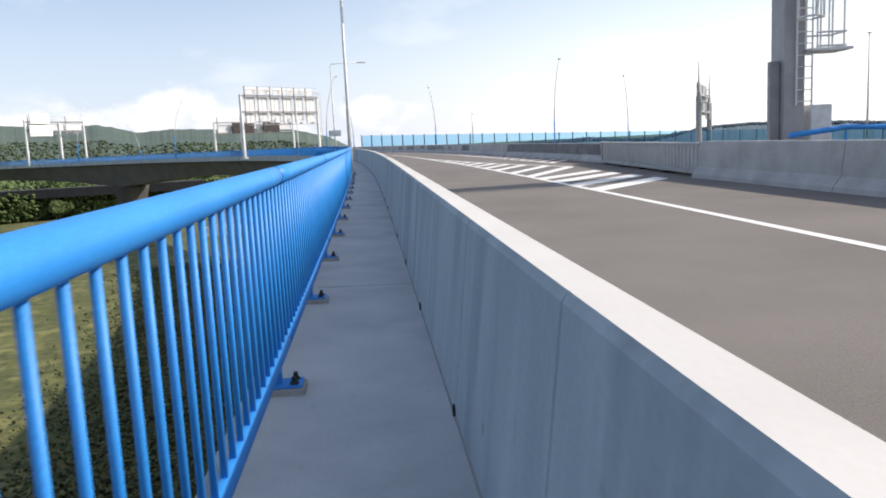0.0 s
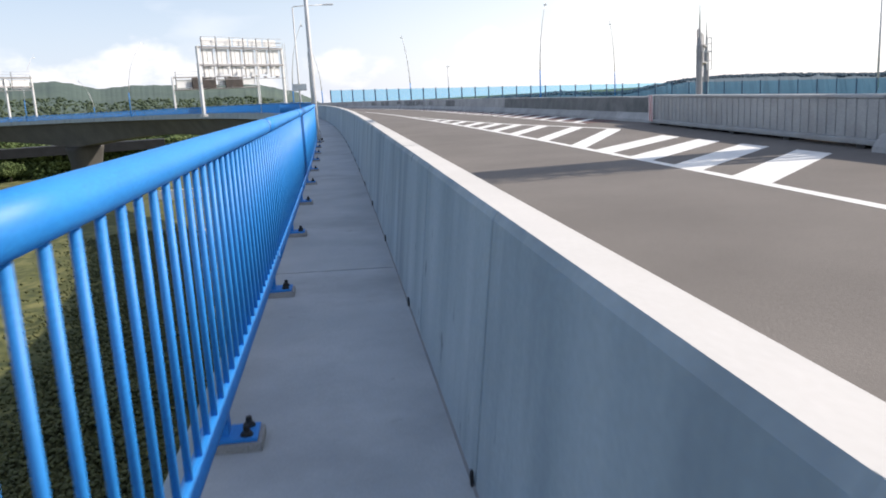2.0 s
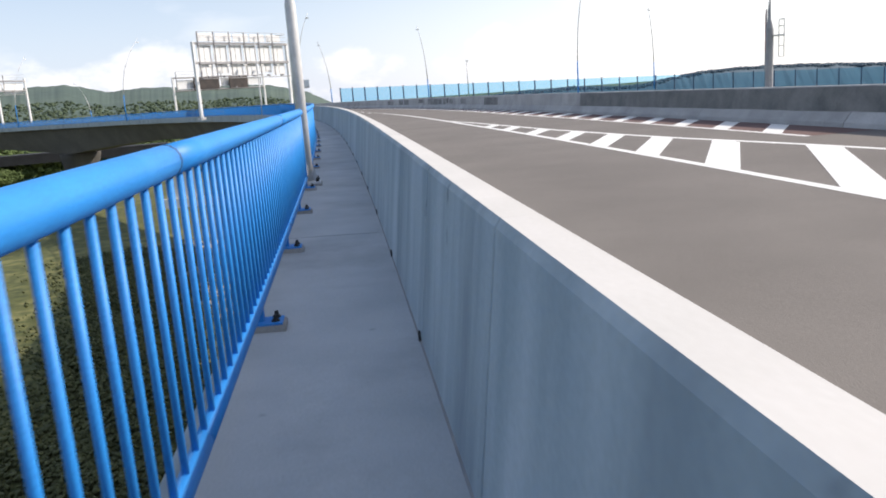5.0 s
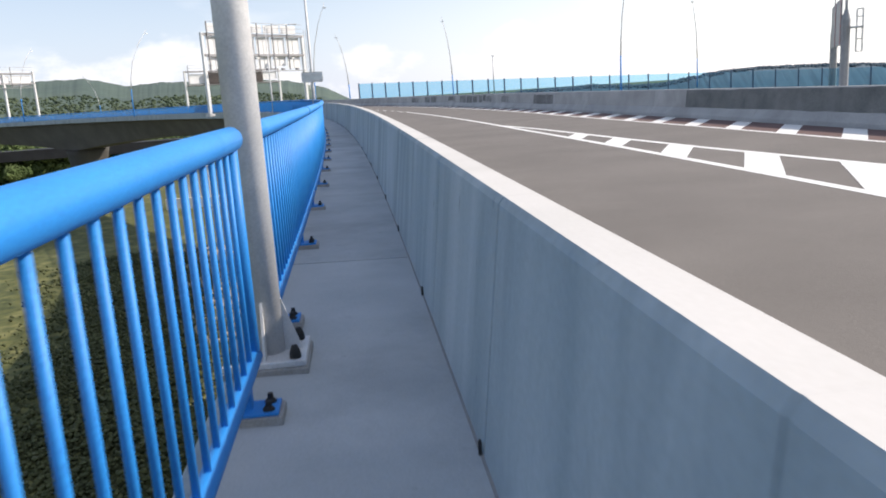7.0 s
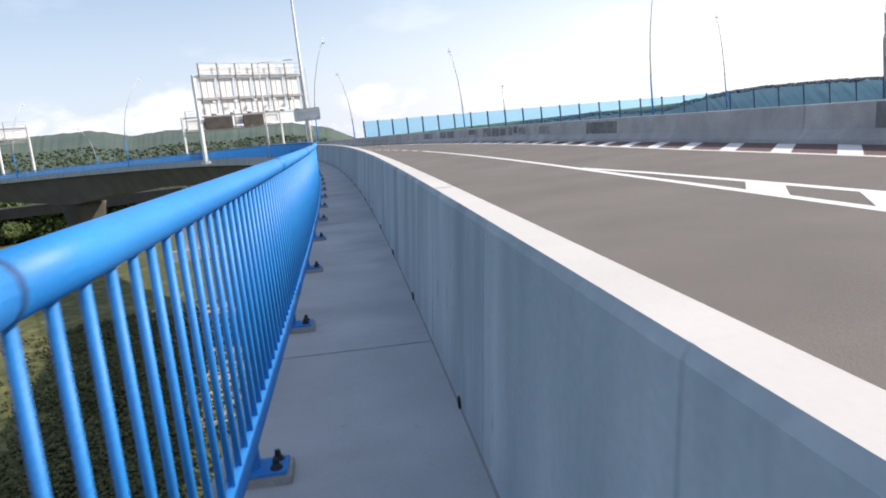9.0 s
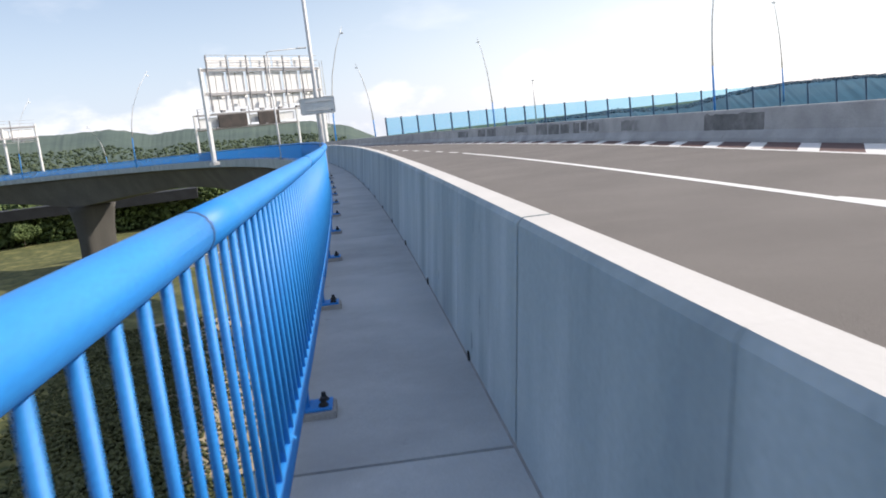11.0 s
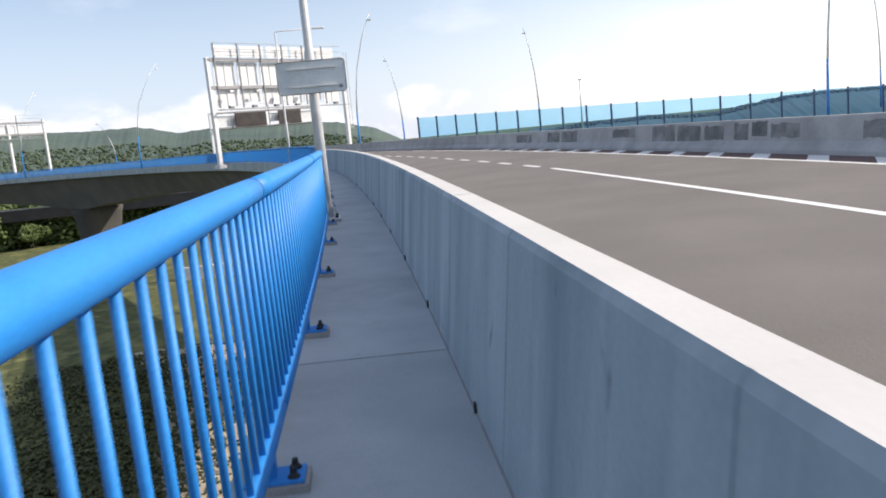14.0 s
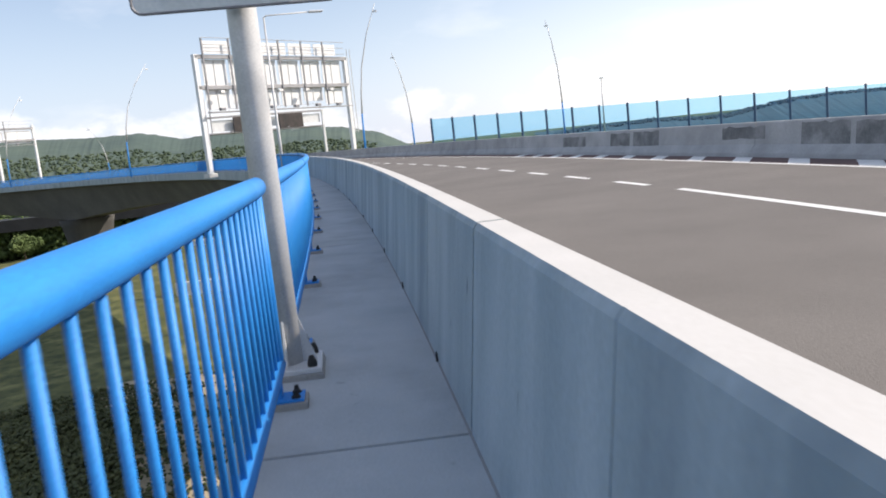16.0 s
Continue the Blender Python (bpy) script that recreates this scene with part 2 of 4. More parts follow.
# ---- building helpers ----


def put(ob, parent, m):
    """Parents ob and sets its place in the world."""
    ob.parent = parent
    ob.matrix_basis = (parent.matrix_basis.inverted() if parent.parent is None else (parent.parent.matrix_basis @ parent.matrix_basis).inverted()) @ m
    return ob


def mesh(name, bm, material, smooth=False):
    me = bpy.data.meshes.new(name)
    bmesh.ops.recalc_face_normals(bm, faces=bm.faces)
    bm.to_mesh(me)
    bm.free()
    for mm in material if isinstance(material, (list, tuple)) else (material,):
        me.materials.append(mm)
    if smooth:
        for p in me.polygons:
            p.use_smooth = True
    return me


def thing(name, m=Matrix(), label="", category="", group="", kind=""):
    ob = new(name)
    ob.matrix_basis = m
    return tagged(ob, label, category, group, kind)


def part(name, me, parent, m=None, label=""):
    ob = new(name, me)
    if m is None:
        ob.parent = parent
    else:
        put(ob, parent, m)
    if label:
        ob["label"] = label
    return ob


def solo(name, me, label, category, kind="", group="", m=None):
    ob = new(name, me)
    if m is not None:
        ob.matrix_basis = m
    return tagged(ob, label, category, group, kind)


def box(bm, x0, x1, y0, y1, z0, z1, bevel=0.0):
    g = bmesh.ops.create_cube(bm, size=1, matrix=Matrix.Translation(((x0 + x1) / 2, (y0 + y1) / 2, (z0 + z1) / 2)) @ Matrix.Diagonal((abs(x1 - x0), abs(y1 - y0), abs(z1 - z0), 1)))
    if bevel:
        vs = set(g["verts"])
        bmesh.ops.bevel(bm, geom=[e for e in bm.edges if e.verts[0] in vs and e.verts[1] in vs], offset=bevel, segments=2, affect="EDGES", profile=0.5)
    return bm


def boxed(x0, x1, y0, y1, z0, z1, bevel=0.0):
    return box(bmesh.new(), x0, x1, y0, y1, z0, z1, bevel)


def tube(bm, pts, radii, seg=10, cap=True):
    """A tube along points."""
    pts = [Vector(p) for p in pts]
    if not isinstance(radii, (list, tuple)):
        radii = [radii] * len(pts)
    rings = []
    for i, p in enumerate(pts):
        d = (pts[min(i + 1, len(pts) - 1)] - pts[max(i - 1, 0)]).normalized()
        u = d.cross(Vector((0, 0, 1)) if abs(d.z) < 0.9 else Vector((1, 0, 0))).normalized()
        v = d.cross(u)
        rings.append([bm.verts.new(p + radii[i] * (math.cos(2 * math.pi * k / seg) * u + math.sin(2 * math.pi * k / seg) * v)) for k in range(seg)])
    for a, b in zip(rings, rings[1:]):
        for k in range(seg):
            bm.faces.new((a[k], a[(k + 1) % seg], b[(k + 1) % seg], b[k]))
    if cap:
        bm.faces.new(rings[0][::-1])
        bm.faces.new(rings[-1])
    return bm


def loft(profile, s0, s1, step, bm=None, prof_at=None, mats=None, stations=None):
    """Sweeps a closed profile of (l, z) along the bridge's line. prof_at(s) may give another profile of the same length."""
    bm = bm or bmesh.new()
    n = max(1, math.ceil((s1 - s0) / step))
    rings = []
    for s in stations or [s0 + (s1 - s0) * i / n for i in range(n + 1)]:
        rings.append([bm.verts.new(W(s, l, z)) for l, z in (prof_at(s) if prof_at else profile)])
    c = len(rings[0])
    for a, b in zip(rings, rings[1:]):
        for k in range(c):
            f = bm.faces.new((a[k], a[(k + 1) % c], b[(k + 1) % c], b[k]))
            if mats:
                f.material_index = mats[k]
    bm.faces.new(rings[0][::-1])
    bm.faces.new(rings[-1])
    return bm


def strip(s0, s1, l0, l1, up=0.004, step=2.0, bm=None):
    """A thin painted strip on the road; l0 and l1 are numbers or pairs (start, end)."""
    bm = bm or bmesh.new()
    p = lambda v, t: v[0] + (v[1] - v[0]) * t if isinstance(v, tuple) else v
    n = max(1, math.ceil((s1 - s0) / step))
    rows = []
    for i in range(n + 1):
        t = i / n
        rows.append([bm.verts.new(W(s0 + (s1 - s0) * t, p(v, t), road_z(p(v, t)) + up)) for v in (l0, l1)])
    for a, b in zip(rows, rows[1:]):
        bm.faces.new((a[0], a[1], b[1], b[0]))
    return bm

# ---- ground and valley ----
GROUND_Z = -17.0


def ground_height(x, y):
    return GROUND_Z + 0.8 * noise.noise(Vector((x, y, 0)) * 0.02) + 0.25 * noise.noise(Vector((x, y, 3)) * 0.11)


bm = bmesh.new()
xs = sorted(set([-3000, -2000, -1200, -700, -450] + list(range(-300, 121, 6)) + [180, 300, 600, 1200, 2500]))
ys = sorted(set([-1500, -700, -300, -150] + list(range(-80, 331, 6)) + [400, 520, 700, 1000, 1600, 3000]))
grid = [[bm.verts.new((x, y, ground_height(x, y))) for x in xs] for y in ys]
for j in range(len(ys) - 1):
    for i in range(len(xs) - 1):
        bm.faces.new((grid[j][i], grid[j][i + 1], grid[j + 1][i + 1], grid[j + 1][i]))
solo("ground", mesh("ground", bm, GRASS, True), "dry yellow-green meadow on the valley floor", "meadow", "structure")

# ---- bridge deck, walkway, road ----
PIERS = [-42.0, 38.0, 122.0, 205.0, 288.0]


def girder_profile(s):
    d = min(abs(s - q) for q in PIERS)
    depth = 3.6 + 2.6 * max(0.0, 1 - d / 40) ** 1.7
    return [(-0.57, -0.32), (10.7, -0.32), (10.7, -0.75), (9.0, -1.05), (7.9, -depth), (2.1, -depth), (0.4, -1.05), (-0.57, -0.62)]


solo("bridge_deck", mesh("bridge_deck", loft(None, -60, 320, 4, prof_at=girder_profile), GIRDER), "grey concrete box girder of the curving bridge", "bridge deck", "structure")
solo("edge_beam", mesh("edge_beam", loft([(-0.64, -0.75), (-0.573, -0.75), (-0.573, -0.004), (-0.63, -0.004), (-0.64, -0.014)], -60, 320, 3), CONCRETE), "pale concrete edge beam along the walkway", "edge beam", "structure")


def pier(s):
    bm = bmesh.new()
    d = girder_profile(s)[4][1]
    m = M(s, 5, 0)
    rings = []
    for z, hx, hy in ((d + 0.1, 4.2, 2.2), (d - 0.9, 3.9, 2.1), (d - 3.5, 3.4, 1.9), (d - 6.5, 3.2, 1.8), (GROUND_Z - 2, 3.2, 1.8)):
        rings.append([bm.verts.new(m @ Vector((hx * math.copysign(abs(math.cos(a)) ** 0.35, math.cos(a)), hy * math.copysign(abs(math.sin(a)) ** 0.6, math.sin(a)), z))) for a in [2 * math.pi * (k + 0.5) / 24 for k in range(24)]])
    for a, b in zip(rings, rings[1:]):
        for k in range(24):
            bm.faces.new((a[k], a[(k + 1) % 24], b[(k + 1) % 24], b[k]))
    bm.faces.new(rings[0])
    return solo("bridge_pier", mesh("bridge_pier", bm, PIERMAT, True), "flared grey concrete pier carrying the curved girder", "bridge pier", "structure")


for q in PIERS[2:]:
    pier(q)

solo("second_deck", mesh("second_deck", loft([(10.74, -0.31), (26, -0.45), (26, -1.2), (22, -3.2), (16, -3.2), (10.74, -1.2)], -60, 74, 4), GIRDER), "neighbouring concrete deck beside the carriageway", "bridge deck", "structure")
walkway = thing("walkway", label="narrow grey concrete walkway between railing and parapet", category="walkway", kind="structure")
solo("walkway_bed", mesh("walkway_bed", loft([(-0.57, -0.318), (0.8, -0.318), (0.8, -0.06), (-0.57, -0.05)], -60, 320, 4), JOINT), "dark concrete bed under the walkway slabs", "walkway bed", "structure")
JOINTS = [6.77 + 6.83 * i for i in range(-3, 15)]
for a, b in zip(JOINTS, JOINTS[1:]):
    part("slab", mesh("slab", loft([(-0.571, -0.048), (0.42, -0.058), (0.42, -0.0165), (-0.571, 0.004)], a + 0.011, b - 0.011, 0.6), WALK), walkway)
part("slab", mesh("slab", loft([(-0.571, -0.048), (0.42, -0.058), (0.42, -0.0165), (-0.571, 0.004)], JOINTS[-1] + 0.008, 320, 3), WALK), walkway)

parapet = thing("parapet", label="pale grey concrete parapet with light coping between walkway and road", category="parapet", kind="structure")
PTOP = 0.884
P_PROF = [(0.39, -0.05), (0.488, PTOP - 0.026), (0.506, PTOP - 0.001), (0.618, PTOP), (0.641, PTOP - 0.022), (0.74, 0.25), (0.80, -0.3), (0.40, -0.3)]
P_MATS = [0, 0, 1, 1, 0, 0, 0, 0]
GROOVED = [(0.396, -0.05), (0.493, PTOP - 0.027), (0.509, PTOP - 0.002)] + P_PROF[3:]
QUARTER = 6.83 / 4
for a, b in zip(JOINTS, JOINTS[1:]):
    st, gr = [a + 0.012], set()
    for k in range(1, 4):
        g = a + QUARTER * k
        st += [g - QUARTER / 2, g - 0.010, g - 0.008, g + 0.008, g + 0.010]
        gr |= {g - 0.008, g + 0.008}
    st += [b - QUARTER / 2, b - 0.012]
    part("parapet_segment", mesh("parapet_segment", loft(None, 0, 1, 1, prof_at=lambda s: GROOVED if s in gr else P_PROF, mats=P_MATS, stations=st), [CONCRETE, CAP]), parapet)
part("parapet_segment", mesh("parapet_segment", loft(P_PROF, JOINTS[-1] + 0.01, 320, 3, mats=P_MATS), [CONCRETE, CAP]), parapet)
for j in JOINTS:
    part("joint_filler", mesh("joint_filler", loft([(l + 0.012 if l < 0.6 else l - 0.012, z - (0.012 if z > 0.8 else 0)) for l, z in P_PROF], j - 0.0125, j + 0.0125, 1), JOINT), parapet)

_bm = bmesh.new()
tube(_bm, [(0, 0, -0.02), (0, 0, 0.04), (0, 0, 0.055)], [0.007, 0.007, 0.004], 8)
PIN = mesh("anchor_pin", _bm, BLACK)
for i in range(-4, 38):
    s = 3.34 + 2.2778 * i + 0.04 * math.sin(i * 2.3)
    part("anchor_pin", PIN, parapet, M(s, 0.386, -0.012), "dark anchor pin at the parapet foot")

part("foot_joint", mesh("foot_joint", loft([(0.384, -0.03), (0.398, -0.03), (0.398, -0.008), (0.392, -0.011), (0.384, -0.0145)], -14, 120, 1.2), SEAM), parapet, None, "dark sealed joint along the parapet foot")
solo("road", mesh("road", loft([(0.74, -0.318), (10.65, -0.318), (10.65, road_z(10.65)), (0.74, road_z(0.74))], -60, 320, 3), ASPHALT), "brownish-grey asphalt carriageway on the bridge", "road", "structure")

# ---- road markings ----
marks = thing("road_marking", label="white painted lines and hatching on the asphalt", category="road marking", kind="structure")
SOLID = 5.10
part("solid_line", mesh("solid_line", strip(-40, 50, SOLID - 0.08, SOLID + 0.08), LINE), marks)
part("solid_line", mesh("solid_line", strip(50, 77.3, (SOLID - 0.08, 5.51), (SOLID + 0.08, 5.67)), LINE), marks)
GORE_S, GORE_W = (24.0, 29.0, 32.0, 35.0, 37.0, 41.0, 44.0, 50.0, 53.0), (8.25, 7.95, 7.45, 6.85, 6.55, 6.08, 5.85, 5.5, 5.2)


def gore_l(s):
    return float(np.interp(s, GORE_S, GORE_W))


for a, b in zip(GORE_S[1:], GORE_S[2:]):
    part("gore_line", mesh("gore_line", strip(a, b, (gore_l(a) - 0.08, gore_l(b) - 0.08), (gore_l(a) + 0.08, gore_l(b) + 0.08)), LINE), marks)


def hatch(s, w, slope, l0, l1):
    bm = bmesh.new()
    ds = (l1 - l0) * slope
    q = [(s, l0), (s + w, l0), (s + w + ds, l1), (s + ds, l1)]
    bm.faces.new([bm.verts.new(W(a, l, road_z(l) + 0.005)) for a, l in q])
    part("hatch_stripe", mesh("hatch_stripe", bm, LINE), marks)


for s in (16.6, 18.4, 20.2, 22.05):
    hatch(s, 0.95, 1.02, SOLID + 0.05, 7.7)
for s in (23.6, 26.45, 29.5, 32.1, 34.5, 36.95, 39.7, 42.5, 45.0):
    l1 = SOLID + 0.05
    while l1 < 7.9 and l1 < gore_l(s + 0.5 + (l1 - SOLID) * 1.85) - 0.03:
        l1 += 0.02
    hatch(s, 1.0, 1.85, SOLID + 0.05, l1)
for i in range(26):
    s = 79.0 + 3.0 * i - 0.45
    part("dash", mesh("dash", strip(s, s + 1.5, 5.51, 5.67, step=1.5), LINE), marks)
EDGE_L, BAR_L = 8.35, 9.7
def edge_l(s):
    """The edge line drifts towards the barrier."""
    return EDGE_L + 0.45 * min(max((s - 54) / 16, 0.0), 1.0)


for a, b in ((33, 54), (54, 70), (70, 320)):
    part("edge_line", mesh("edge_line", strip(a, b, (edge_l(a) - 0.075, edge_l(b) - 0.075), (edge_l(a) + 0.06, edge_l(b) + 0.06)), LINE), marks)
for a, b in ((33, 54), (54, 70), (70, 130)):
    part("red_strip", mesh("red_strip", strip(a, b, (edge_l(a) + 0.062, edge_l(b) + 0.062), BAR_L - 0.03, up=0.003), REDCOAT), marks, None, "faded red-brown coating along the barrier, darkened for the barrier's shadow")
for i in range(32):
    s = 33.94 + 2.03 * i
    hatch(s, 0.68, 1.4, edge_l(s + 0.3) + 0.055, BAR_L - 0.06)

# ---- blue railing on the walkway's edge ----
RAIL_L, RAIL_Z, RAIL_R, BOT_Z = -0.47, 1.082, 0.0525, 0.135
BAY = 2.2778
N_BAL = 14


def bar_mesh():
    bm = bmesh.new()
    tube(bm, [(0, 0, 0), (0, 0, RAIL_Z - RAIL_R - BOT_Z + 0.012)], 0.0125, 8)
    return mesh("baluster", bm, BLUE, True)


BAR = bar_mesh()
SLEEVE = mat("dark blue joint", (0.008, 0.06, 0.19), (0.012, 0.08, 0.23), 0.6, scale=6, fine=90, bump=0.03)
_bm = bmesh.new()
box(_bm, -0.09, 0.135, -0.075, 0.075, 0.035, 0.05, 0.004)
PLATE = mesh("base_plate", _bm, BLUE)
PAD = mesh("mortar_pad", boxed(-0.09, 0.15, -0.085, 0.088, -0.012, 0.035, 0.006), MORTAR)
STUB = mesh("post", boxed(-0.03, 0.03, -0.03, 0.03, 0.045, BOT_Z, 0.003), BLUE)
_bm = bmesh.new()
tube(_bm, [(0, 0, 0.05), (0, 0, 0.056), (0, 0, 0.066)], [0.024, 0.024, 0.0165], 8)
tube(_bm, [(0, 0, 0.056), (0, 0, 0.088)], [0.013, 0.011], 8)
BOLT = mesh("bolt", _bm, BLACK)
ENDPOST = mesh("end_post", tube(bmesh.new(), [(0, 0, 0), (0, 0, RAIL_Z - BOT_Z)], 0.028, 10), BLUE, True)


def railing(s0, s1, brackets, first=False, last=False, near=True):
    root = thing("guard_railing", M((s0 + s1) / 2, RAIL_L, 0), "bright blue painted steel railing with upright bars on the walkway edge", "railing", "railing sections along the bridge")
    n = max(2, math.ceil((s1 - s0) / 0.5))
    for name, z, r, sg in (("handrail", RAIL_Z, RAIL_R, 16), ("bottom_rail", BOT_Z, 0.034, 12)):
        bm = bmesh.new()
        g = 0.0065
        inv = root.matrix_basis.inverted()
        tube(bm, [inv @ W(s0 + g + (s1 - s0 - 2 * g) * i / n, RAIL_L, z) for i in range(n + 1)], r, sg)
        rail = part(name, mesh(name, bm, BLUE, True), root)
        if name == "handrail" and not last:
            bm = bmesh.new()
            tube(bm, [inv @ W(s1 - 0.011, RAIL_L, z), inv @ W(s1 + 0.011, RAIL_L, z)], r + 0.001, 16)
            part("rail_sleeve", mesh("rail_sleeve", bm, SLEEVE, True), root)
    k = math.ceil(s0 / (BAY / N_BAL))
    while k * BAY / N_BAL < s1:
        part("baluster", BAR, root, M(min(max(k * BAY / N_BAL, s0 + 0.02), s1 - 0.02), RAIL_L, BOT_Z))
        k += 1
    for s in brackets:
        part("post", STUB, root, M(s, RAIL_L, 0))
        part("mortar_pad", PAD, root, M(s, RAIL_L, 0.0), "rough mortar pad")
        pl = part("base_plate", PLATE, root, M(s, RAIL_L, 0))
        for dy in (-0.042, 0.042):
            part("bolt", BOLT, pl, M(s + dy, RAIL_L + 0.095, 0), "black capped bolt")
    if first:
        part("end_post", ENDPOST, root, M(s0 + 0.03, RAIL_L, BOT_Z))
    if last:
        part("end_post", ENDPOST, root, M(s1 - 0.03, RAIL_L, BOT_Z))
    return root


def railing_run(a, b, phase, first, last):
    """Sections of two bays between a and b; posts at phase + n bays, joints half a metre past every other post."""
    posts = [phase + BAY * i for i in range(-40, 60) if a + 0.05 < phase + BAY * i < b - 0.05]
    cuts = [a] + [phase + 0.52 + 2 * BAY * i for i in range(-20, 30) if a + 1.0 < phase + 0.52 + 2 * BAY * i < b - 1.0] + [b]
    for i, (c, d) in enumerate(zip(cuts, cuts[1:])):
        railing(c, d, [p for p in posts if c <= p < d], first and i == 0, last and i == len(cuts) - 2)


railing_run(-7.6, 31.58, 3.775 + 0.075, False, True)
railing_run(32.12, 69.22, 32.385 + 0.075, True, True)
railing_run(69.78, 92.0, 69.915 + 0.075, True, False)


def far_railing(a, b):
    root = thing("guard_railing", Matrix(), "bright blue steel railing along the far curve of the bridge", "railing", "railing sections along the bridge")
    for name, z, r in (("handrail", RAIL_Z, RAIL_R), ("bottom_rail", BOT_Z, 0.034)):
        part(name, mesh(name, tube(bmesh.new(), [W(a + (b - a) * i / 10, RAIL_L, z) for i in range(11)], r, 8), BLUE, True), root)
    bm = bmesh.new()
    for i in range(int((b - a) / 0.163)):
        m = M(a + 0.163 * i, RAIL_L, 0)
        box_v = [bm.verts.new(m @ Vector((x, y, z))) for z in (BOT_Z, RAIL_Z) for x, y in ((-0.0145, -0.0145), (0.0145, -0.0145), (0.0145, 0.0145), (-0.0145, 0.0145))]
        for k in range(4):
            bm.faces.new((box_v[k], box_v[(k + 1) % 4], box_v[4 + (k + 1) % 4], box_v[4 + k]))
    o = part("infill", mesh("infill", bm, BLUE), root)
    o["kind"] = "stuff"
    for i in range(int((b - a) / BAY)):
        part("base_plate", PLATE, root, M(a + 1 + BAY * i, RAIL_L, 0))
        part("post", STUB, root, M(a + 1 + BAY * i, RAIL_L, 0))


for i in range(11):
    far_railing(92.0 + 20 * i, 112.0 + 20 * i - 0.01)

# ---- lamp posts in the railing line ----


def lamp_post(s, sign=False):
    root = thing("street_lamp", M(s, -0.45, 0), "tall galvanised lamp post with side arm beside the railing", "street lamp", "lamp posts in the railing line")
    m0 = Matrix.Translation(root.matrix_basis.translation) @ Matrix.Rotation(heading(s), 4, "Z")
    bm = bmesh.new()
    tube(bm, [(0, 0, 0.06), (0, 0, 1.9), (0, 0, 2.6), (0, 0, 2.68), (0, 0, 8.1)], [0.083, 0.08, 0.079, 0.064, 0.045], 20)
    part("pole", mesh("pole", bm, GALV, True), root, m0)
    part("base_plate", mesh("base_plate", boxed(-0.19, 0.19, -0.19, 0.19, 0.03, 0.06, 0.006), GALV), root, m0)
    part("plinth", mesh("plinth", boxed(-0.2, 0.2, -0.2, 0.2, -0.01, 0.03, 0.008), MORTAR), root, m0, "grout bed")
    for k in range(4):
        bm = bmesh.new()
        a = [bm.verts.new(v) for v in ((0.075, -0.006, 0.06), (0.165, -0.006, 0.06), (0.075, -0.006, 0.34))]
        b = [bm.verts.new(v) for v in ((0.075, 0.006, 0.06), (0.165, 0.006, 0.06), (0.075, 0.006, 0.34))]
        bm.faces.new(a)
        bm.faces.new(b[::-1])
        for i in range(3):
            bm.faces.new((a[i], b[i], b[(i + 1) % 3], a[(i + 1) % 3]))
        part("gusset", mesh("gusset", bm, GALV), root, m0 @ Matrix.Rotation(math.pi / 2 * k + math.pi / 2, 4, "Z"))
    bm = bmesh.new()
    tube(bm, [(0, 0, 0.055), (0, 0, 0.085), (0, 0, 0.12)], [0.028, 0.026, 0.014], 8)
    cap_me = mesh("bolt", bm, BLACK, True)
    for x in (-0.14, 0.14):
        for y in (-0.14, 0.14):
            part("bolt", cap_me, root, m0 @ Matrix.Translation((x, y, 0)), "black bolt cap")
    bm = bmesh.new()
    tube(bm, [(0, 0, 7.95), (0, 0, 8.1), (0.15, 0, 8.18), (2.4, 0, 8.25)], [0.04, 0.038, 0.034, 0.03], 10)
    part("arm", mesh("arm", bm, GALV, True), root, m0)
    bm = boxed(2.3, 3.05, -0.13, 0.13, 8.2, 8.31, 0.04)
    part("lamp_head", mesh("lamp_head", bm, WHITE), root, m0, "flat pale lamp head")
    return root


for s in (31.86, 69.5, 107.2, 144.8):
    lamp_post(s)

# ---- sign on the second lamp post ----


def sign_board():
    m = M(69.42, -0.45, 2.25)
    root = thing("road_sign", m, "grey-blue back of a road sign clamped to a lamp post", "road sign")
    bm = bmesh.new()
    out = []
    w, h, r = 0.52, 0.245, 0.05
    for cx, cz, a0 in ((w - r, h - r, 0), (-w + r, h - r, 90), (-w + r, -h + r, 180), (w - r, -h + r, 270)):
        for k in range(5):
            a = radians(a0 + 22.5 * k)
            out.append((cx + r * math.cos(a), cz + r * math.sin(a)))
    f0 = [bm.verts.new((x, -0.104, z)) for x, z in out]
    f1 = [bm.verts.new((x, -0.100, z)) for x, z in out]
    bm.faces.new(f0)
    bm.faces.new(f1[::-1])
    for i in range(len(out)):
        bm.faces.new((f0[i], f1[i], f1[(i + 1) % len(out)], f0[(i + 1) % len(out)]))
    part("sign_plate", mesh("sign_plate", bm, SIGNBACK), root, m)
    bm = bmesh.new()
    tube(bm, [(x, -0.106, z) for x, z in out + out[:1]], 0.008, 6, False)
    part("rim", mesh("rim", bm, DARKSTEEL, True), root, m)
    for z, x0, x1 in ((0.13, -0.36, 0.4), (-0.14, -0.34, 0.38)):
        part("stiffener", mesh("stiffener", boxed(x0, x1, -0.128, -0.1045, z - 0.014, z + 0.014, 0.003), GALV), root, m)
    part("sticker", mesh("sticker", boxed(0.40, 0.46, -0.1075, -0.1045, -0.19, -0.14), DARKSTEEL), root, m, "small dark inspection sticker")
    for z in (0.13, -0.14):
        part("clamp", mesh("clamp", tube(bmesh.new(), [(0, 0, z - 0.02), (0, 0, z + 0.02)], 0.086, 16), GALV, True), root, m)


sign_board()

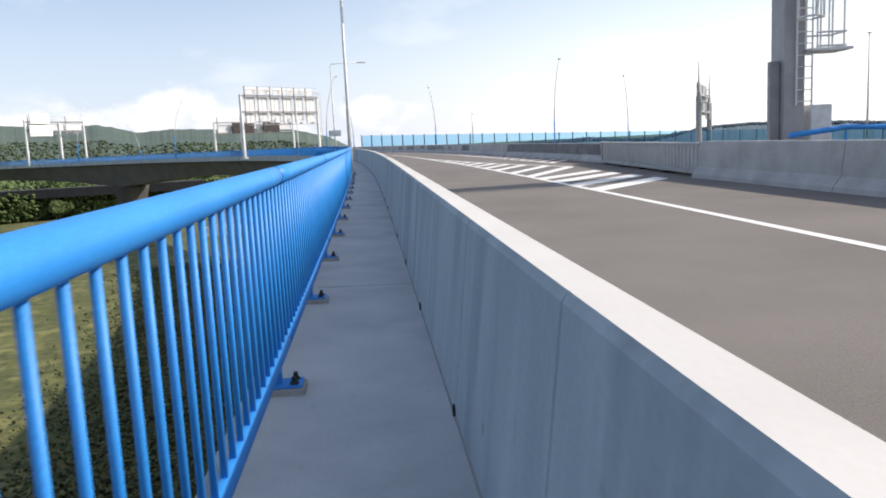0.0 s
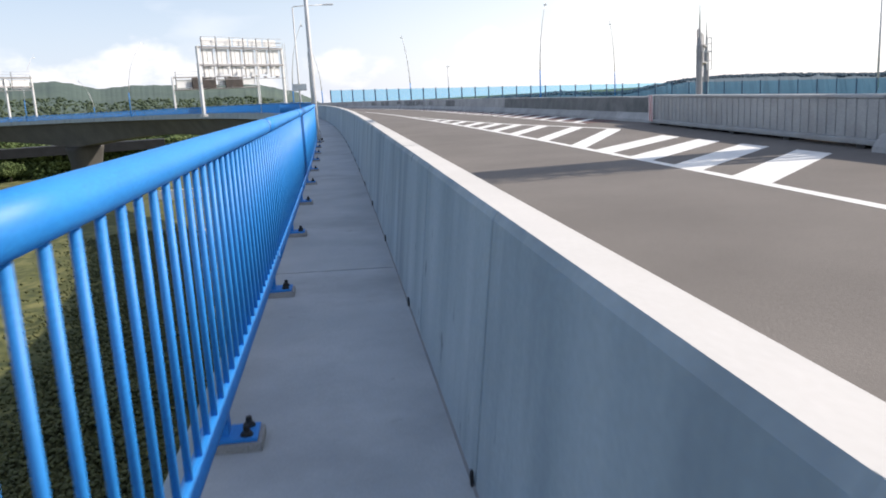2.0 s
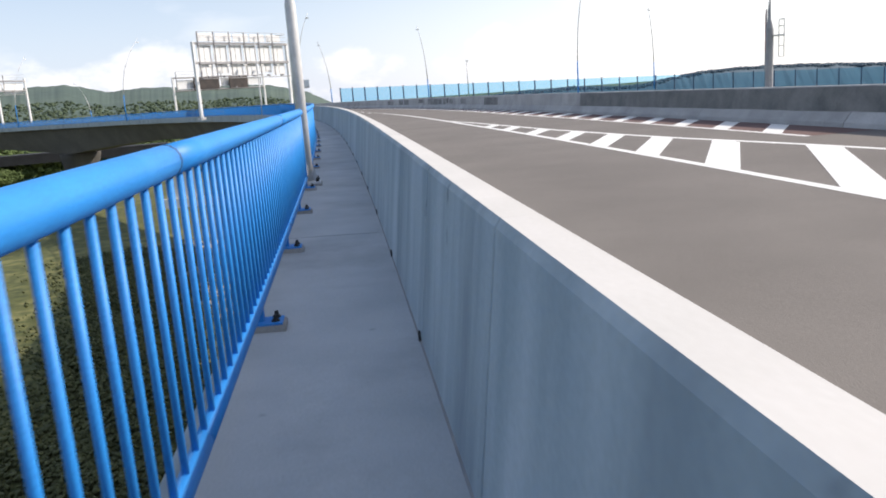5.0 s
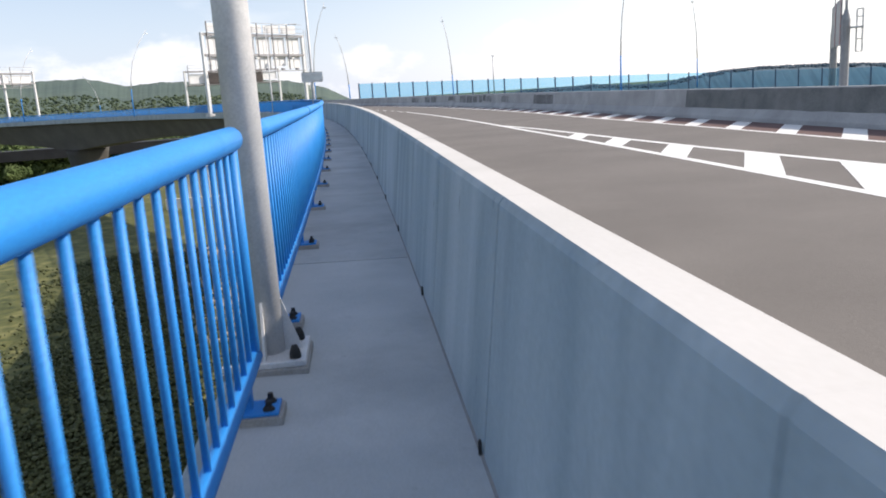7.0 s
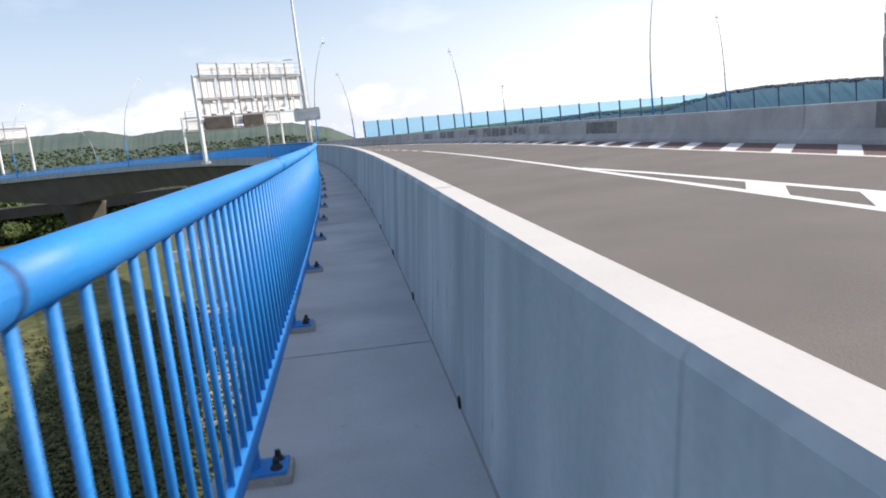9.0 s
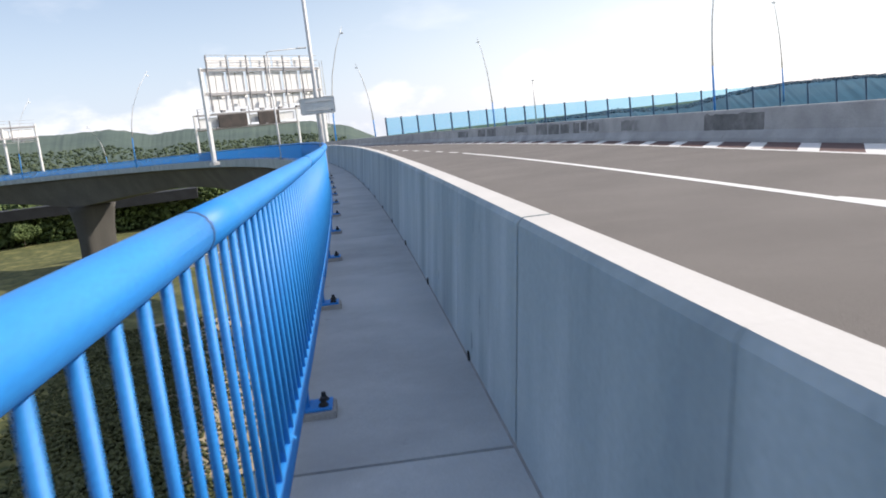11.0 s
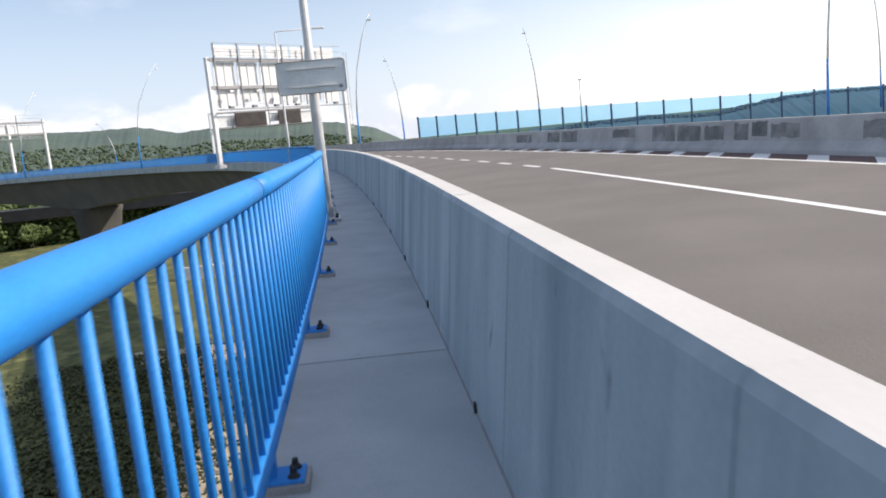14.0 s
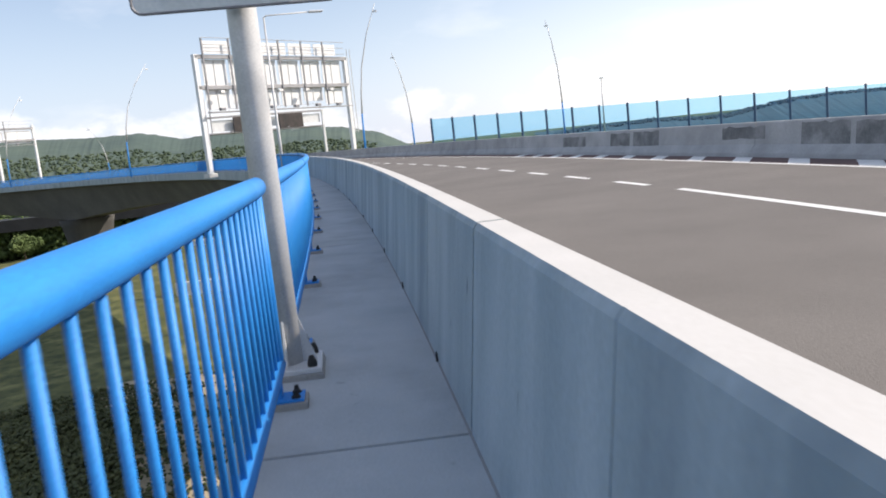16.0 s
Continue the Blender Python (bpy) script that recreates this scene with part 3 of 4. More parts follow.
# ---- barriers on the far side of the road ----
BAR_TOP = 0.80


def jersey(l, z0, top):
    return [(l - 0.0, z0), (l + 0.02, z0 + 0.09), (l + 0.17, z0 + 0.28), (l + 0.235, top - 0.02), (l + 0.25, top), (l + 0.42, top), (l + 0.435, top - 0.02), (l + 0.5, z0 + 0.28), (l + 0.66, z0 + 0.05), (l + 0.66, z0 - 0.3), (l, z0 - 0.3)]


BAR_FOOT = 9.7
barrier = thing("road_barrier", label="grey precast concrete barrier with dark overpainted patches", category="road barrier", kind="structure")
s = 22.0
while s < 300:
    ln = 6.0
    part("barrier_element", mesh("barrier_element", loft(jersey(BAR_FOOT, road_z(BAR_FOOT), BAR_TOP), s + 0.01, s + ln - 0.01, 2), BARRIER), barrier)
    s += ln


def patch(s0, s1, z0=0.34, z1=0.74):
    """Paint rolled over the barrier's upper face."""
    bm = bmesh.new()
    n = max(4, math.ceil((s1 - s0) / (0.16 if s1 - s0 < 5 else 0.5)))
    z_a, z_b = road_z(BAR_FOOT) + 0.28, BAR_TOP - 0.02
    lf = lambda z: BAR_FOOT + 0.17 + 0.065 * (z - z_a) / (z_b - z_a) - 0.004
    rows = []
    for i in range(n + 1):
        rag = 2.4 if s1 - s0 < 5 else 1.0
        w0 = 0.025 * rag * noise.noise(Vector((s0 + i * 3.7, 1, 0)))
        w1 = 0.03 * rag * noise.noise(Vector((s0 + i * 2.9, 5, 0)))
        sx = s0 + (s1 - s0) * i / n
        rows.append([bm.verts.new(W(sx, lf(z0 + w0), z0 + w0)), bm.verts.new(W(sx + 0.03, lf(z1 + w1), z1 + w1))])
    for a, b in zip(rows, rows[1:]):
        bm.faces.new((a[0], b[0], b[1], a[1]))
    return part("painted_patch", mesh("painted_patch", bm, DARKPAINT if s1 - s0 > 5 else FADED), barrier, None, "dark roughly painted patch")


patch(22.5, 49.8, 0.30, 0.775)
for a, b, z0, z1 in ((62.3, 65.2, 0.28, 0.70), (69.4, 70.9, 0.34, 0.68), (72.9, 74.0, 0.36, 0.68), (74.15, 74.8, 0.4, 0.74), (74.95, 75.6, 0.3, 0.72), (76.1, 77.1, 0.32, 0.68), (77.3, 78.65, 0.26, 0.72), (78.8, 80.3, 0.26, 0.74),
                     (81.6, 83.4, 0.42, 0.7), (86.8, 88.5, 0.28, 0.72), (88.75, 90.2, 0.3, 0.7), (92.3, 94.5, 0.3, 0.66)):
    patch(a, b, z0, z1)

near_bar = thing("road_barrier", label="pale grey concrete barrier bordering the gore area", category="road barrier", kind="structure")
for s in (-28, -22, -16, -10, -4, 2, 8, 14):
    part("barrier_element", mesh("barrier_element", loft(jersey(8.2, road_z(8.2), 0.9), s + 0.01 - 1.0, s + 6 - 0.01 - 1.0, 2), BARRIER), near_bar)


def ribbed_barrier():
    a, b = W(19.1, 8.42, 0.05), W(29.9, 9.33, 0.05)
    d = (b - a)
    n = int(d.length / 0.3)
    root = thing("steel_barrier", label="ribbed zinc-grey removable steel barrier closing the gap", category="road barrier")
    ux, uy = d.normalized(), Vector((0, 0, 1)).cross(d.normalized())
    a = a - uy * 0.4
    mm = Matrix((Vector((ux.x, uy.x, 0, a.x)), Vector((ux.y, uy.y, 0, a.y)), Vector((0, 0, 1, 0.0)), Vector((0, 0, 0, 1))))
    root.matrix_basis = mm
    L = d.length
    part("core", mesh("core", boxed(0, L, 0.06, 0.34, 0.1, 0.80, 0.02), RIBBED), root, mm)
    part("foot_rail", mesh("foot_rail", boxed(0, L, -0.02, 0.42, 0.06, 0.16, 0.02), RIBBED), root, mm)
    part("top_rail", mesh("top_rail", boxed(0, L, 0.03, 0.37, 0.80, 0.86, 0.015), RIBBED), root, mm)
    rib = mesh("rib", boxed(-0.045, 0.045, 0.338, 0.354, 0.16, 0.80, 0.006), RIBBED)
    for i in range(n):
        part("rib", rib, root, mm @ Matrix.Translation((0.2 + i * 0.3, 0, 0)))
    foot = mesh("rubber_foot", boxed(-0.12, 0.12, 0.0, 0.4, -0.03, 0.06, 0.01), BLACK)
    for i in range(5):
        part("rubber_foot", foot, root, mm @ Matrix.Translation((0.5 + i * (L - 1) / 4, 0, 0)))
    # tapered nose with a striped board on its road side
    nose = [(0, 0.03), (0, 0.372), (1.15, 0.14), (1.15, 0.05)]
    bm = bmesh.new()
    lo, hi = ([bm.verts.new((L + x, y, z)) for x, y in nose] for z in (0.07, 0.858))
    bm.faces.new(lo)
    bm.faces.new(hi[::-1])
    for k in range(4):
        bm.faces.new((lo[k], lo[(k + 1) % 4], hi[(k + 1) % 4], hi[k]))
    part("nose", mesh("nose", bm, RIBBED), root, mm)
    d2 = Vector((1.15, -0.232, 0)).normalized()
    n2 = Vector((-d2.y, d2.x, 0))
    bx = mm @ Matrix((Vector((d2.x, n2.x, 0, L)), Vector((d2.y, n2.y, 0, 0.372)), Vector((0, 0, 1, 0)), Vector((0, 0, 0, 1))))
    board = part("end_board", mesh("end_board", boxed(0.02, 1.16, 0.004, 0.016, 0.08, 0.85, 0.003), WHITE), root, bx, "red and white striped board")
    for x in (0.1, 0.56, 1.02):
        bm = bmesh.new()
        q = [(x - 0.36, 0.085), (x - 0.12, 0.085), (x + 0.36, 0.845), (x + 0.12, 0.845)]
        q = [(min(max(a, 0.025), 1.155), z) for a, z in q]
        f = [[bm.verts.new((a, y, z)) for a, z in q] for y in (0.0165, 0.0185)]
        bm.faces.new(f[0])
        bm.faces.new(f[1])
        part("stripe", mesh("stripe", bm, RED), board, bx)


ribbed_barrier()

# ---- sign gantry beyond the near barrier ----


GREYSTEEL = mat("light grey painted steel", (0.27, 0.27, 0.285), (0.34, 0.34, 0.35), 0.5, 0.1, scale=2, fine=50, bump=0.04, stain=(0.22, 0.22, 0.225), stain_amt=0.4)


def mast_gantry():
    m = pose(11.5, 20.4, -0.3, 0, 0, -8)
    root = thing("sign_gantry", m, "massive grey steel gantry mast with ladder and catwalk", "sign gantry")
    part("mast", mesh("mast", boxed(-0.27, 0.27, -0.34, 0.62, 0, 13.2, 0.02), GREYSTEEL), root, m)
    part("side_panel", mesh("side_panel", boxed(-0.55, -0.28, -0.1, 0.12, 0.0, 3.2, 0.02), DARKSTEEL), root, m)
    part("cabinet", mesh("cabinet", boxed(0.4, 0.95, -0.45, 0.1, 0.2, 2.0, 0.02), GALV), root, m, "pale steel switch cabinet")
    bm = bmesh.new()
    for x in (0.02, 0.42):
        tube(bm, [(x, -0.42, 2.0), (x, -0.42, 9.8)], 0.025, 6)
    for k in range(9):
        z = 4.2 + 0.65 * k + 0.02
        tube(bm, [(0.02, -0.42, z), (-0.1, -0.8, z), (0.1, -1.1, z), (0.34, -1.1, z), (0.54, -0.8, z), (0.42, -0.42, z)], 0.03, 6)
    for x, y in ((-0.1, -0.8), (0.22, -1.1), (0.54, -0.8)):
        tube(bm, [(x, y, 4.2), (x, y, 9.5)], 0.03, 6)
    part("ladder_rail", mesh("ladder_rail", bm, GALV), root, m)
    for k in range(26):
        part("rung", mesh("rung", tube(bmesh.new(), [(0.02, -0.42, 2.1 + 0.3 * k), (0.42, -0.42, 2.1 + 0.3 * k)], 0.016, 6), GALV), root, m)
    bm = bmesh.new()
    for x in (0.55, 0.85, 1.15):
        for y in (-0.6, 0.3):
            tube(bm, [(x, y, 3.45), (x, y, 6.6)], 0.025, 6)
    for z in (3.5, 3.85, 4.9, 5.6, 6.3):
        tube(bm, [(0.45, -0.6, z), (1.2, -0.6, z), (1.2, 0.3, z), (0.45, 0.3, z)], 0.03, 6)
    part("cage", mesh("cage", bm, GALV), root, m)
    part("platform", mesh("platform", boxed(0.29, 1.35, -0.7, 0.4, 3.38, 3.45), GALV), root, m)
    for y in (-0.45, 0.45):
        for z in (5.7, 7.3):
            part("chord", mesh("chord", boxed(0.3, 16, y - 0.07, y + 0.07, z - 0.07, z + 0.07, 0.01), GALV), root, m)
    for i in range(9):
        bm = bmesh.new()
        for y in (-0.45, 0.45):
            tube(bm, [(0.4 + 1.7 * i, y, 5.7), (1.25 + 1.7 * i, y, 7.3), (2.1 + 1.7 * i, y, 5.7)], 0.04, 6)
        part("brace", mesh("brace", bm, GALV), root, m)


mast_gantry()
bm = bmesh.new()
tube(bm, [(10.1, 17.8, 0.95), (12.2, 18.9, 1.08), (13.6, 18.2, 1.02), (30, 14.0, 0.8)], 0.07, 10)
bm2 = mesh("handrail", bm, BLUE, True)
side_rail = thing("blue_railing", label="short blue steel railing behind the concrete barrier", category="railing")
part("handrail", bm2, side_rail)
for i in range(10):
    t = i / 9
    part("post", mesh("post", tube(bmesh.new(), [(12.2 + 17.0 * t, 18.9 - 4.6 * t, -0.6), (12.2 + 17.0 * t, 18.9 - 4.6 * t, 0.95)], 0.035, 8), BLUE), side_rail)

# ---- joining roadway with glass fence ----
FX, FY, FTH, FK, FP = 0.75, 124.0, 0.934, 0.002, 1.946


def fence_at(d):
    a = FTH + FK * d / 2
    return Vector((FX + d * math.sin(a), FY - d * math.cos(a), 2.48 - 0.031 * d))


def side_deck():
    bm = bmesh.new()
    rows = []
    for i in range(0, 33):
        d = -4 + 4 * i
        p, q = fence_at(d), fence_at(d + 0.5)
        t = (q - p).normalized()
        nrm = Vector((-t.y, t.x, 0)).normalized()
        if nrm.y < 0:
            nrm = -nrm
        z = p.z - 2.75
        rows.append([bm.verts.new(v) for v in (p - nrm * 9 + Vector((0, 0, z - p.z - 0.1)), p - nrm * 0.25 + Vector((0, 0, z - p.z)), p - nrm * 0.2 + Vector((0, 0, z + 0.8 - p.z)), p + nrm * 0.2 + Vector((0, 0, z + 0.8 - p.z)), p + nrm * 0.25 + Vector((0, 0, z - 1.2 - p.z)), p - nrm * 9 + Vector((0, 0, z - 1.3 - p.z)))])
    for a, b in zip(rows, rows[1:]):
        for k in range(6):
            bm.faces.new((a[k], a[(k + 1) % 6], b[(k + 1) % 6], b[k]))
    solo("side_deck", mesh("side_deck", bm, BARRIER), "grey concrete deck edge of the joining roadway", "bridge deck", "structure")


side_deck()
fence = thing("glass_fence", label="blue tinted glass screen between dark blue steel posts", category="fence")
NAVY = mat("dark blue paint", (0.012, 0.05, 0.11), (0.02, 0.07, 0.14), 0.5, scale=3, fine=60, bump=0.02)
fpost = mesh("fence_post", boxed(-0.06, 0.06, -0.07, 0.07, -2.0, 0.04, 0.005), NAVY)
for i in range(-1, 62):
    p, q = fence_at(FP * i), fence_at(FP * (i + 1))
    part("fence_post", fpost, fence, Matrix.Translation(p) @ Matrix.Rotation(math.atan2(q.y - p.y, q.x - p.x), 4, "Z"))
    bm = bmesh.new()
    t = (q - p).normalized()
    a, b = p + t * 0.07, q - t * 0.07
    nn = Vector((-t.y, t.x, 0)) * 0.008
    lo, hi = Vector((0, 0, -1.95)), Vector((0, 0, -0.02))
    v = [bm.verts.new(x) for x in (a + lo - nn, b + lo - nn, b + hi - nn, a + hi - nn, a + lo + nn, b + lo + nn, b + hi + nn, a + hi + nn)]
    for f in ((0, 1, 2, 3), (7, 6, 5, 4), (0, 4, 5, 1), (1, 5, 6, 2), (2, 6, 7, 3), (3, 7, 4, 0)):
        bm.faces.new([v[k] for k in f])
    o = part("glass_pane", mesh("glass_pane", bm, GLASS), fence)
    o.visible_shadow = False

# ---- slender bent lamp posts ----


def bent_lamp(x, y, z0, h, lean, azim, label):
    """lean: sideways reach of the tip; azim: its direction in degrees from +x."""
    m = pose(x, y, z0, 0, 0, azim)
    root = thing("street_lamp", m, label, "street lamp", "bent lamp posts")
    low = [(0, 0, 0), (0.0, 0, h * 0.18), (0.02 * lean, 0, h * 0.32)]
    up = [(0.02 * lean, 0, h * 0.32), (0.08 * lean, 0, h * 0.45), (0.22 * lean, 0, h * 0.62), (0.55 * lean, 0, h * 0.82), (lean, 0, h)]
    part("lower_pole", mesh("lower_pole", tube(bmesh.new(), low, [0.1, 0.09, 0.08], 10), BLUE, True), root, m, "blue painted lower shaft")
    part("upper_pole", mesh("upper_pole", tube(bmesh.new(), up, [0.078, 0.07, 0.06, 0.045, 0.028], 10), GALV, True), root, m)
    bm = boxed(lean - 0.25, lean + 0.12, -0.09, 0.09, h * 0.945, h * 0.957, 0.02)
    part("lamp_head", mesh("lamp_head", bm, WHITE), root, m)
    return root


BL = "slender bent lamp post, blue below and grey above"
for s_, l_, az_ in ((177.5, -0.62, 0), (215.0, -0.62, 0), (252.0, -0.62, 0)):
    p = W(s_, l_, 0)
    bent_lamp(p.x, p.y, -0.1, 14.6, 4.2, math.degrees(heading(s_)), BL)
for x, y, h_, lean, az_ in ((12.6, 143, 11.9, 1.1, 180), (26.3, 108.6, 12.8, 1.0, 0), (46, 135.4, 12.0, 0.8, 180), (-6.9, 138, 14.2, 2.3, 0), (-2.4, 146, 10.6, 1.4, 180), (-58, 208, 9.6, 2.8, 180)):
    bent_lamp(x, y, -0.6, h_, lean, az_, BL)

def straight_lamp(x, y, h):
    m = pose(x, y, -1.0)
    root = thing("street_lamp", m, "plain tall grey lamp post beyond the glass fence", "street lamp")
    part("pole", mesh("pole", tube(bmesh.new(), [(0, 0, 0), (0, 0, h)], [0.14, 0.07], 10), GALV, True), root, m)
    part("lamp_head", mesh("lamp_head", boxed(-0.25, 0.25, -0.12, 0.12, h, h + 0.12, 0.03), GALV), root, m)


straight_lamp(61.3, 91.5, 12.6)
straight_lamp(23.0, 170.0, 7.5)

# ---- overhead sign gantries seen from behind ----


def over_gantry(a, b, top, name_label, boards=6, beam_z=(10.3, 7.6), board_z=(5.6, 10.3), ladder=True):
    d = Vector((b[0] - a[0], b[1] - a[1], 0))
    L = d.length
    m = Matrix.Translation((a[0], a[1], -0.1)) @ Matrix.Rotation(math.atan2(d.y, d.x), 4, "Z")
    root = thing("sign_gantry", m, name_label, "sign gantry", "overhead sign gantries")
    for x in (0, L):
        part("post", mesh("post", boxed(x - 0.2, x + 0.2, -0.2, 0.2, -0.3, top, 0.02), WHITE), root, m)
        part("foot_plate", mesh("foot_plate", boxed(x - 0.45, x + 0.45, -0.4, 0.4, -0.3, 0.05, 0.02), GALV), root, m)
    for z in beam_z:
        part("beam", mesh("beam", boxed(-0.1, L + 0.1, -0.2, 0.2, z - 0.17, z + 0.17, 0.02), GREYSTEEL), root, m)
    w = (L - 1.0) / boards
    for i in range(boards):
        x = 0.6 + w * i
        part("upright", mesh("upright", boxed(x + 0.05, x + 0.2, -0.32, -0.2, board_z[0], board_z[1] + 1.6, 0.01), DARKSTEEL), root, m)
        if i < boards:
            z0 = board_z[0] + (0.5 if i % 3 == 1 else 0.15)
            part("board", mesh("board", boxed(x + 0.25, x + w - 0.1, 0.24, 0.29, z0, board_z[1] - 0.2, 0.01), WHITE), root, m, "pale back of a sign board")
            part("board_rib", mesh("board_rib", boxed(x + 0.5 * w, x + 0.5 * w + 0.08, 0.18, 0.24, z0, board_z[1] - 0.3), GALV), root, m)
            part("flood_light", mesh("flood_light", boxed(x + 0.3 * w, x + 0.3 * w + 0.5, -0.9, -0.5, board_z[0] - 0.1, board_z[0] + 0.15, 0.04), DARKSTEEL), root, m)
    bm = bmesh.new()
    for z in (board_z[1] + 1.6, board_z[1] + 1.0, board_z[1] + 0.4):
        tube(bm, [(0.6, -0.5, z), (L - 0.4, -0.5, z)], 0.03, 6)
    part("guard_rail", mesh("guard_rail", bm, GREYSTEEL), root, m)
    part("catwalk", mesh("catwalk", boxed(0.4, L - 0.3, -0.9, -0.25, board_z[0] - 0.25, board_z[0] - 0.17), GREYSTEEL), root, m)
    if ladder:
        bm = bmesh.new()
        for x in (L + 0.5, L + 0.95):
            tube(bm, [(x, 0, 2.6), (x, 0, top + 0.8)], 0.04, 6)
        for k in range(24):
            tube(bm, [(L + 0.5, 0, 2.8 + 0.33 * k), (L + 0.95, 0, 2.8 + 0.33 * k)], 0.02, 5)
        part("ladder", mesh("ladder", bm, GALV), root, m)
    return root, m, L


g_root, g_m, g_len = over_gantry((-20.7, 135.5), (-8.9, 149.5), 10.5, "tall white steel gantry carrying sign boards seen from behind")
for i in range(5):
    x = 1.0 + (g_len - 1.6) / 5 * i
    part("upper_panel", mesh("upper_panel", boxed(x, x + (g_len - 1.6) / 5 - 0.35, 0.24, 0.28, 10.62, 11.75, 0.01), WHITE), g_root, g_m, "pale upper panel")
    part("flood_light", mesh("flood_light", boxed(x + 0.6, x + 1.1, -0.95, -0.5, 7.0, 7.25, 0.04), GALV), g_root, g_m)


def display_gantry():
    r, m, L = over_gantry((-37.5, 200.0), (-19.5, 214.0), 8.4, "white gantry frame with dark display panels", 2, (8.2, 5.4), (5.6, 7.9), False)
    for x0, x1 in ((4.6, 10.8), (13.4, 18.2)):
        part("display_panel", mesh("display_panel", boxed(x0, x1, -0.75, -0.4, 5.5, 8.1, 0.05), PANELDARK), r, m, "dark display panel")


display_gantry()


def far_gantry():
    p = W(231.0, -0.6, 0)
    r, m, L = over_gantry((p.x, p.y), (-74.0, 215.5), 11.0, "white frame gantry with a bright sign board", 3, (10.4, 8.3), (7.6, 10.2), False)
    part("post", mesh("post", boxed(9.8, 10.2, -0.2, 0.2, -0.3, 10.4, 0.02), WHITE), r, m)
    part("sign_board", mesh("sign_board", boxed(0.9, 6.6, -0.9, -0.6, 9.9, 12.4, 0.1), WHITE), r, m, "bright white sign board")
    part("sign_board", mesh("sign_board", boxed(0.5, 7.2, -0.9, -0.6, 6.9, 9.6, 0.1), WHITE), r, m, "bright white sign board")


far_gantry()


def side_gantry():
    a, b = Vector((39.9, 91.6, 0)), Vector((47.4, 105.4, 0))
    d = b - a
    L = d.length
    m = Matrix.Translation((a.x, a.y, -1.2)) @ Matrix.Rotation(math.atan2(d.y, d.x), 4, "Z")
    root = thing("sign_gantry", m, "dark grey gantry with sign boards seen nearly end on", "sign gantry", "overhead sign gantries")
    for x, h, t in ((0, 6.0, 10.3), (L, 5.6, 9.6)):
        bm = bmesh.new()
        tube(bm, [(x, 0, 0), (x, 0, h), (x, 0, h + 0.9), (x, 0, t)], [0.36, 0.34, 0.12, 0.025], 8)
        part("post", mesh("post", bm, GREYSTEEL), root, m)
    for z in (4.4, 6.4):
        part("chord", mesh("chord", boxed(0.3, L - 0.3, -0.2, 0.2, z - 0.12, z + 0.12, 0.02), GREYSTEEL), root, m)
    for x0, x1 in ((1.2, 7.2), (8.2, 14.4)):
        part("sign_board", mesh("sign_board", boxed(x0, x1, 0.22, 0.34, 4.0, 7.9, 0.03), GREYSTEEL), root, m, "dark sign board seen edge on")
        part("board_edge", mesh("board_edge", boxed(x0, x0 + 0.12, 0.342, 0.36, 4.0, 7.9), RED), root, m, "red edge strip")
    part("platform", mesh("platform", boxed(-0.5, 0.9, -1.3, -0.3, 5.3, 5.42), GALV), root, m)
    bm = bmesh.new()
    for x in (-0.4, 0.5):
        for y in (-1.25, -0.8):
            tube(bm, [(x, y, 3.4), (x, y, 6.8)], 0.035, 6)
    for z in (3.4, 4.4, 5.4, 6.2, 6.8):
        tube(bm, [(-0.4, -0.8, z), (-0.4, -1.25, z), (0.5, -1.25, z), (0.5, -0.8, z)], 0.03, 6)
    part("ladder_cage", mesh("ladder_cage", bm, GALV), root, m)


side_gantry()

# ---- lower bridge, buildings, valley floor ----
def lower_bridge():
    bm = bmesh.new()
    a, b = Vector((-280, 205, 0)), Vector((-52, 252, 0))
    d = (b - a).normalized()
    n = Vector((-d.y, d.x, 0))
    v = [bm.verts.new(p + n * w + Vector((0, 0, z))) for p in (a, b) for w, z in ((-4, -7.6), (4, -7.6), (4, -10.2), (-4, -10.2))]
    for f in ((0, 1, 5, 4), (1, 2, 6, 5), (2, 3, 7, 6), (3, 0, 4, 7), (0, 3, 2, 1), (4, 5, 6, 7)):
        bm.faces.new([v[k] for k in f])
    solo("lower_bridge", mesh("lower_bridge", bm, SHADEBRIDGE), "lower road bridge behind the curved bridge, dark with painted shade", "bridge", "structure")


lower_bridge()


def flat_patch(name, x0, x1, y0, y1, m, label, lean=0.0):
    bm = bmesh.new()
    n = 14
    rows = []
    for j in range(n + 1):
        row = []
        for i in range(n + 1):
            x, y = x0 + (x1 - x0) * i / n, y0 + (y1 - y0) * j / n
            x += lean * (y1 - y)
            if i in (0, n) or j in (0, n):
                x += 2.2 * noise.noise(Vector((x, y, 9)) * 0.3)
                y += 2.2 * noise.noise(Vector((x, y, 19)) * 0.3)
            row.append(bm.verts.new((x, y, ground_height(x, y) + 0.12)))
        rows.append(row)
    for a, b in zip(rows, rows[1:]):
        for i in range(n):
            bm.faces.new((a[i], a[i + 1], b[i + 1], b[i]))
    solo(name, mesh(name, bm, m, True), label, name.replace("_", " "), "structure")


flat_patch("dirt_track", -24.0, -17.5, 86, 119, SAND, "sandy dirt track below the bridge", 0.28)
flat_patch("dirt_track", -31, -19, 121.5, 130, SAND, "sandy dirt track below the bridge", 0.3)


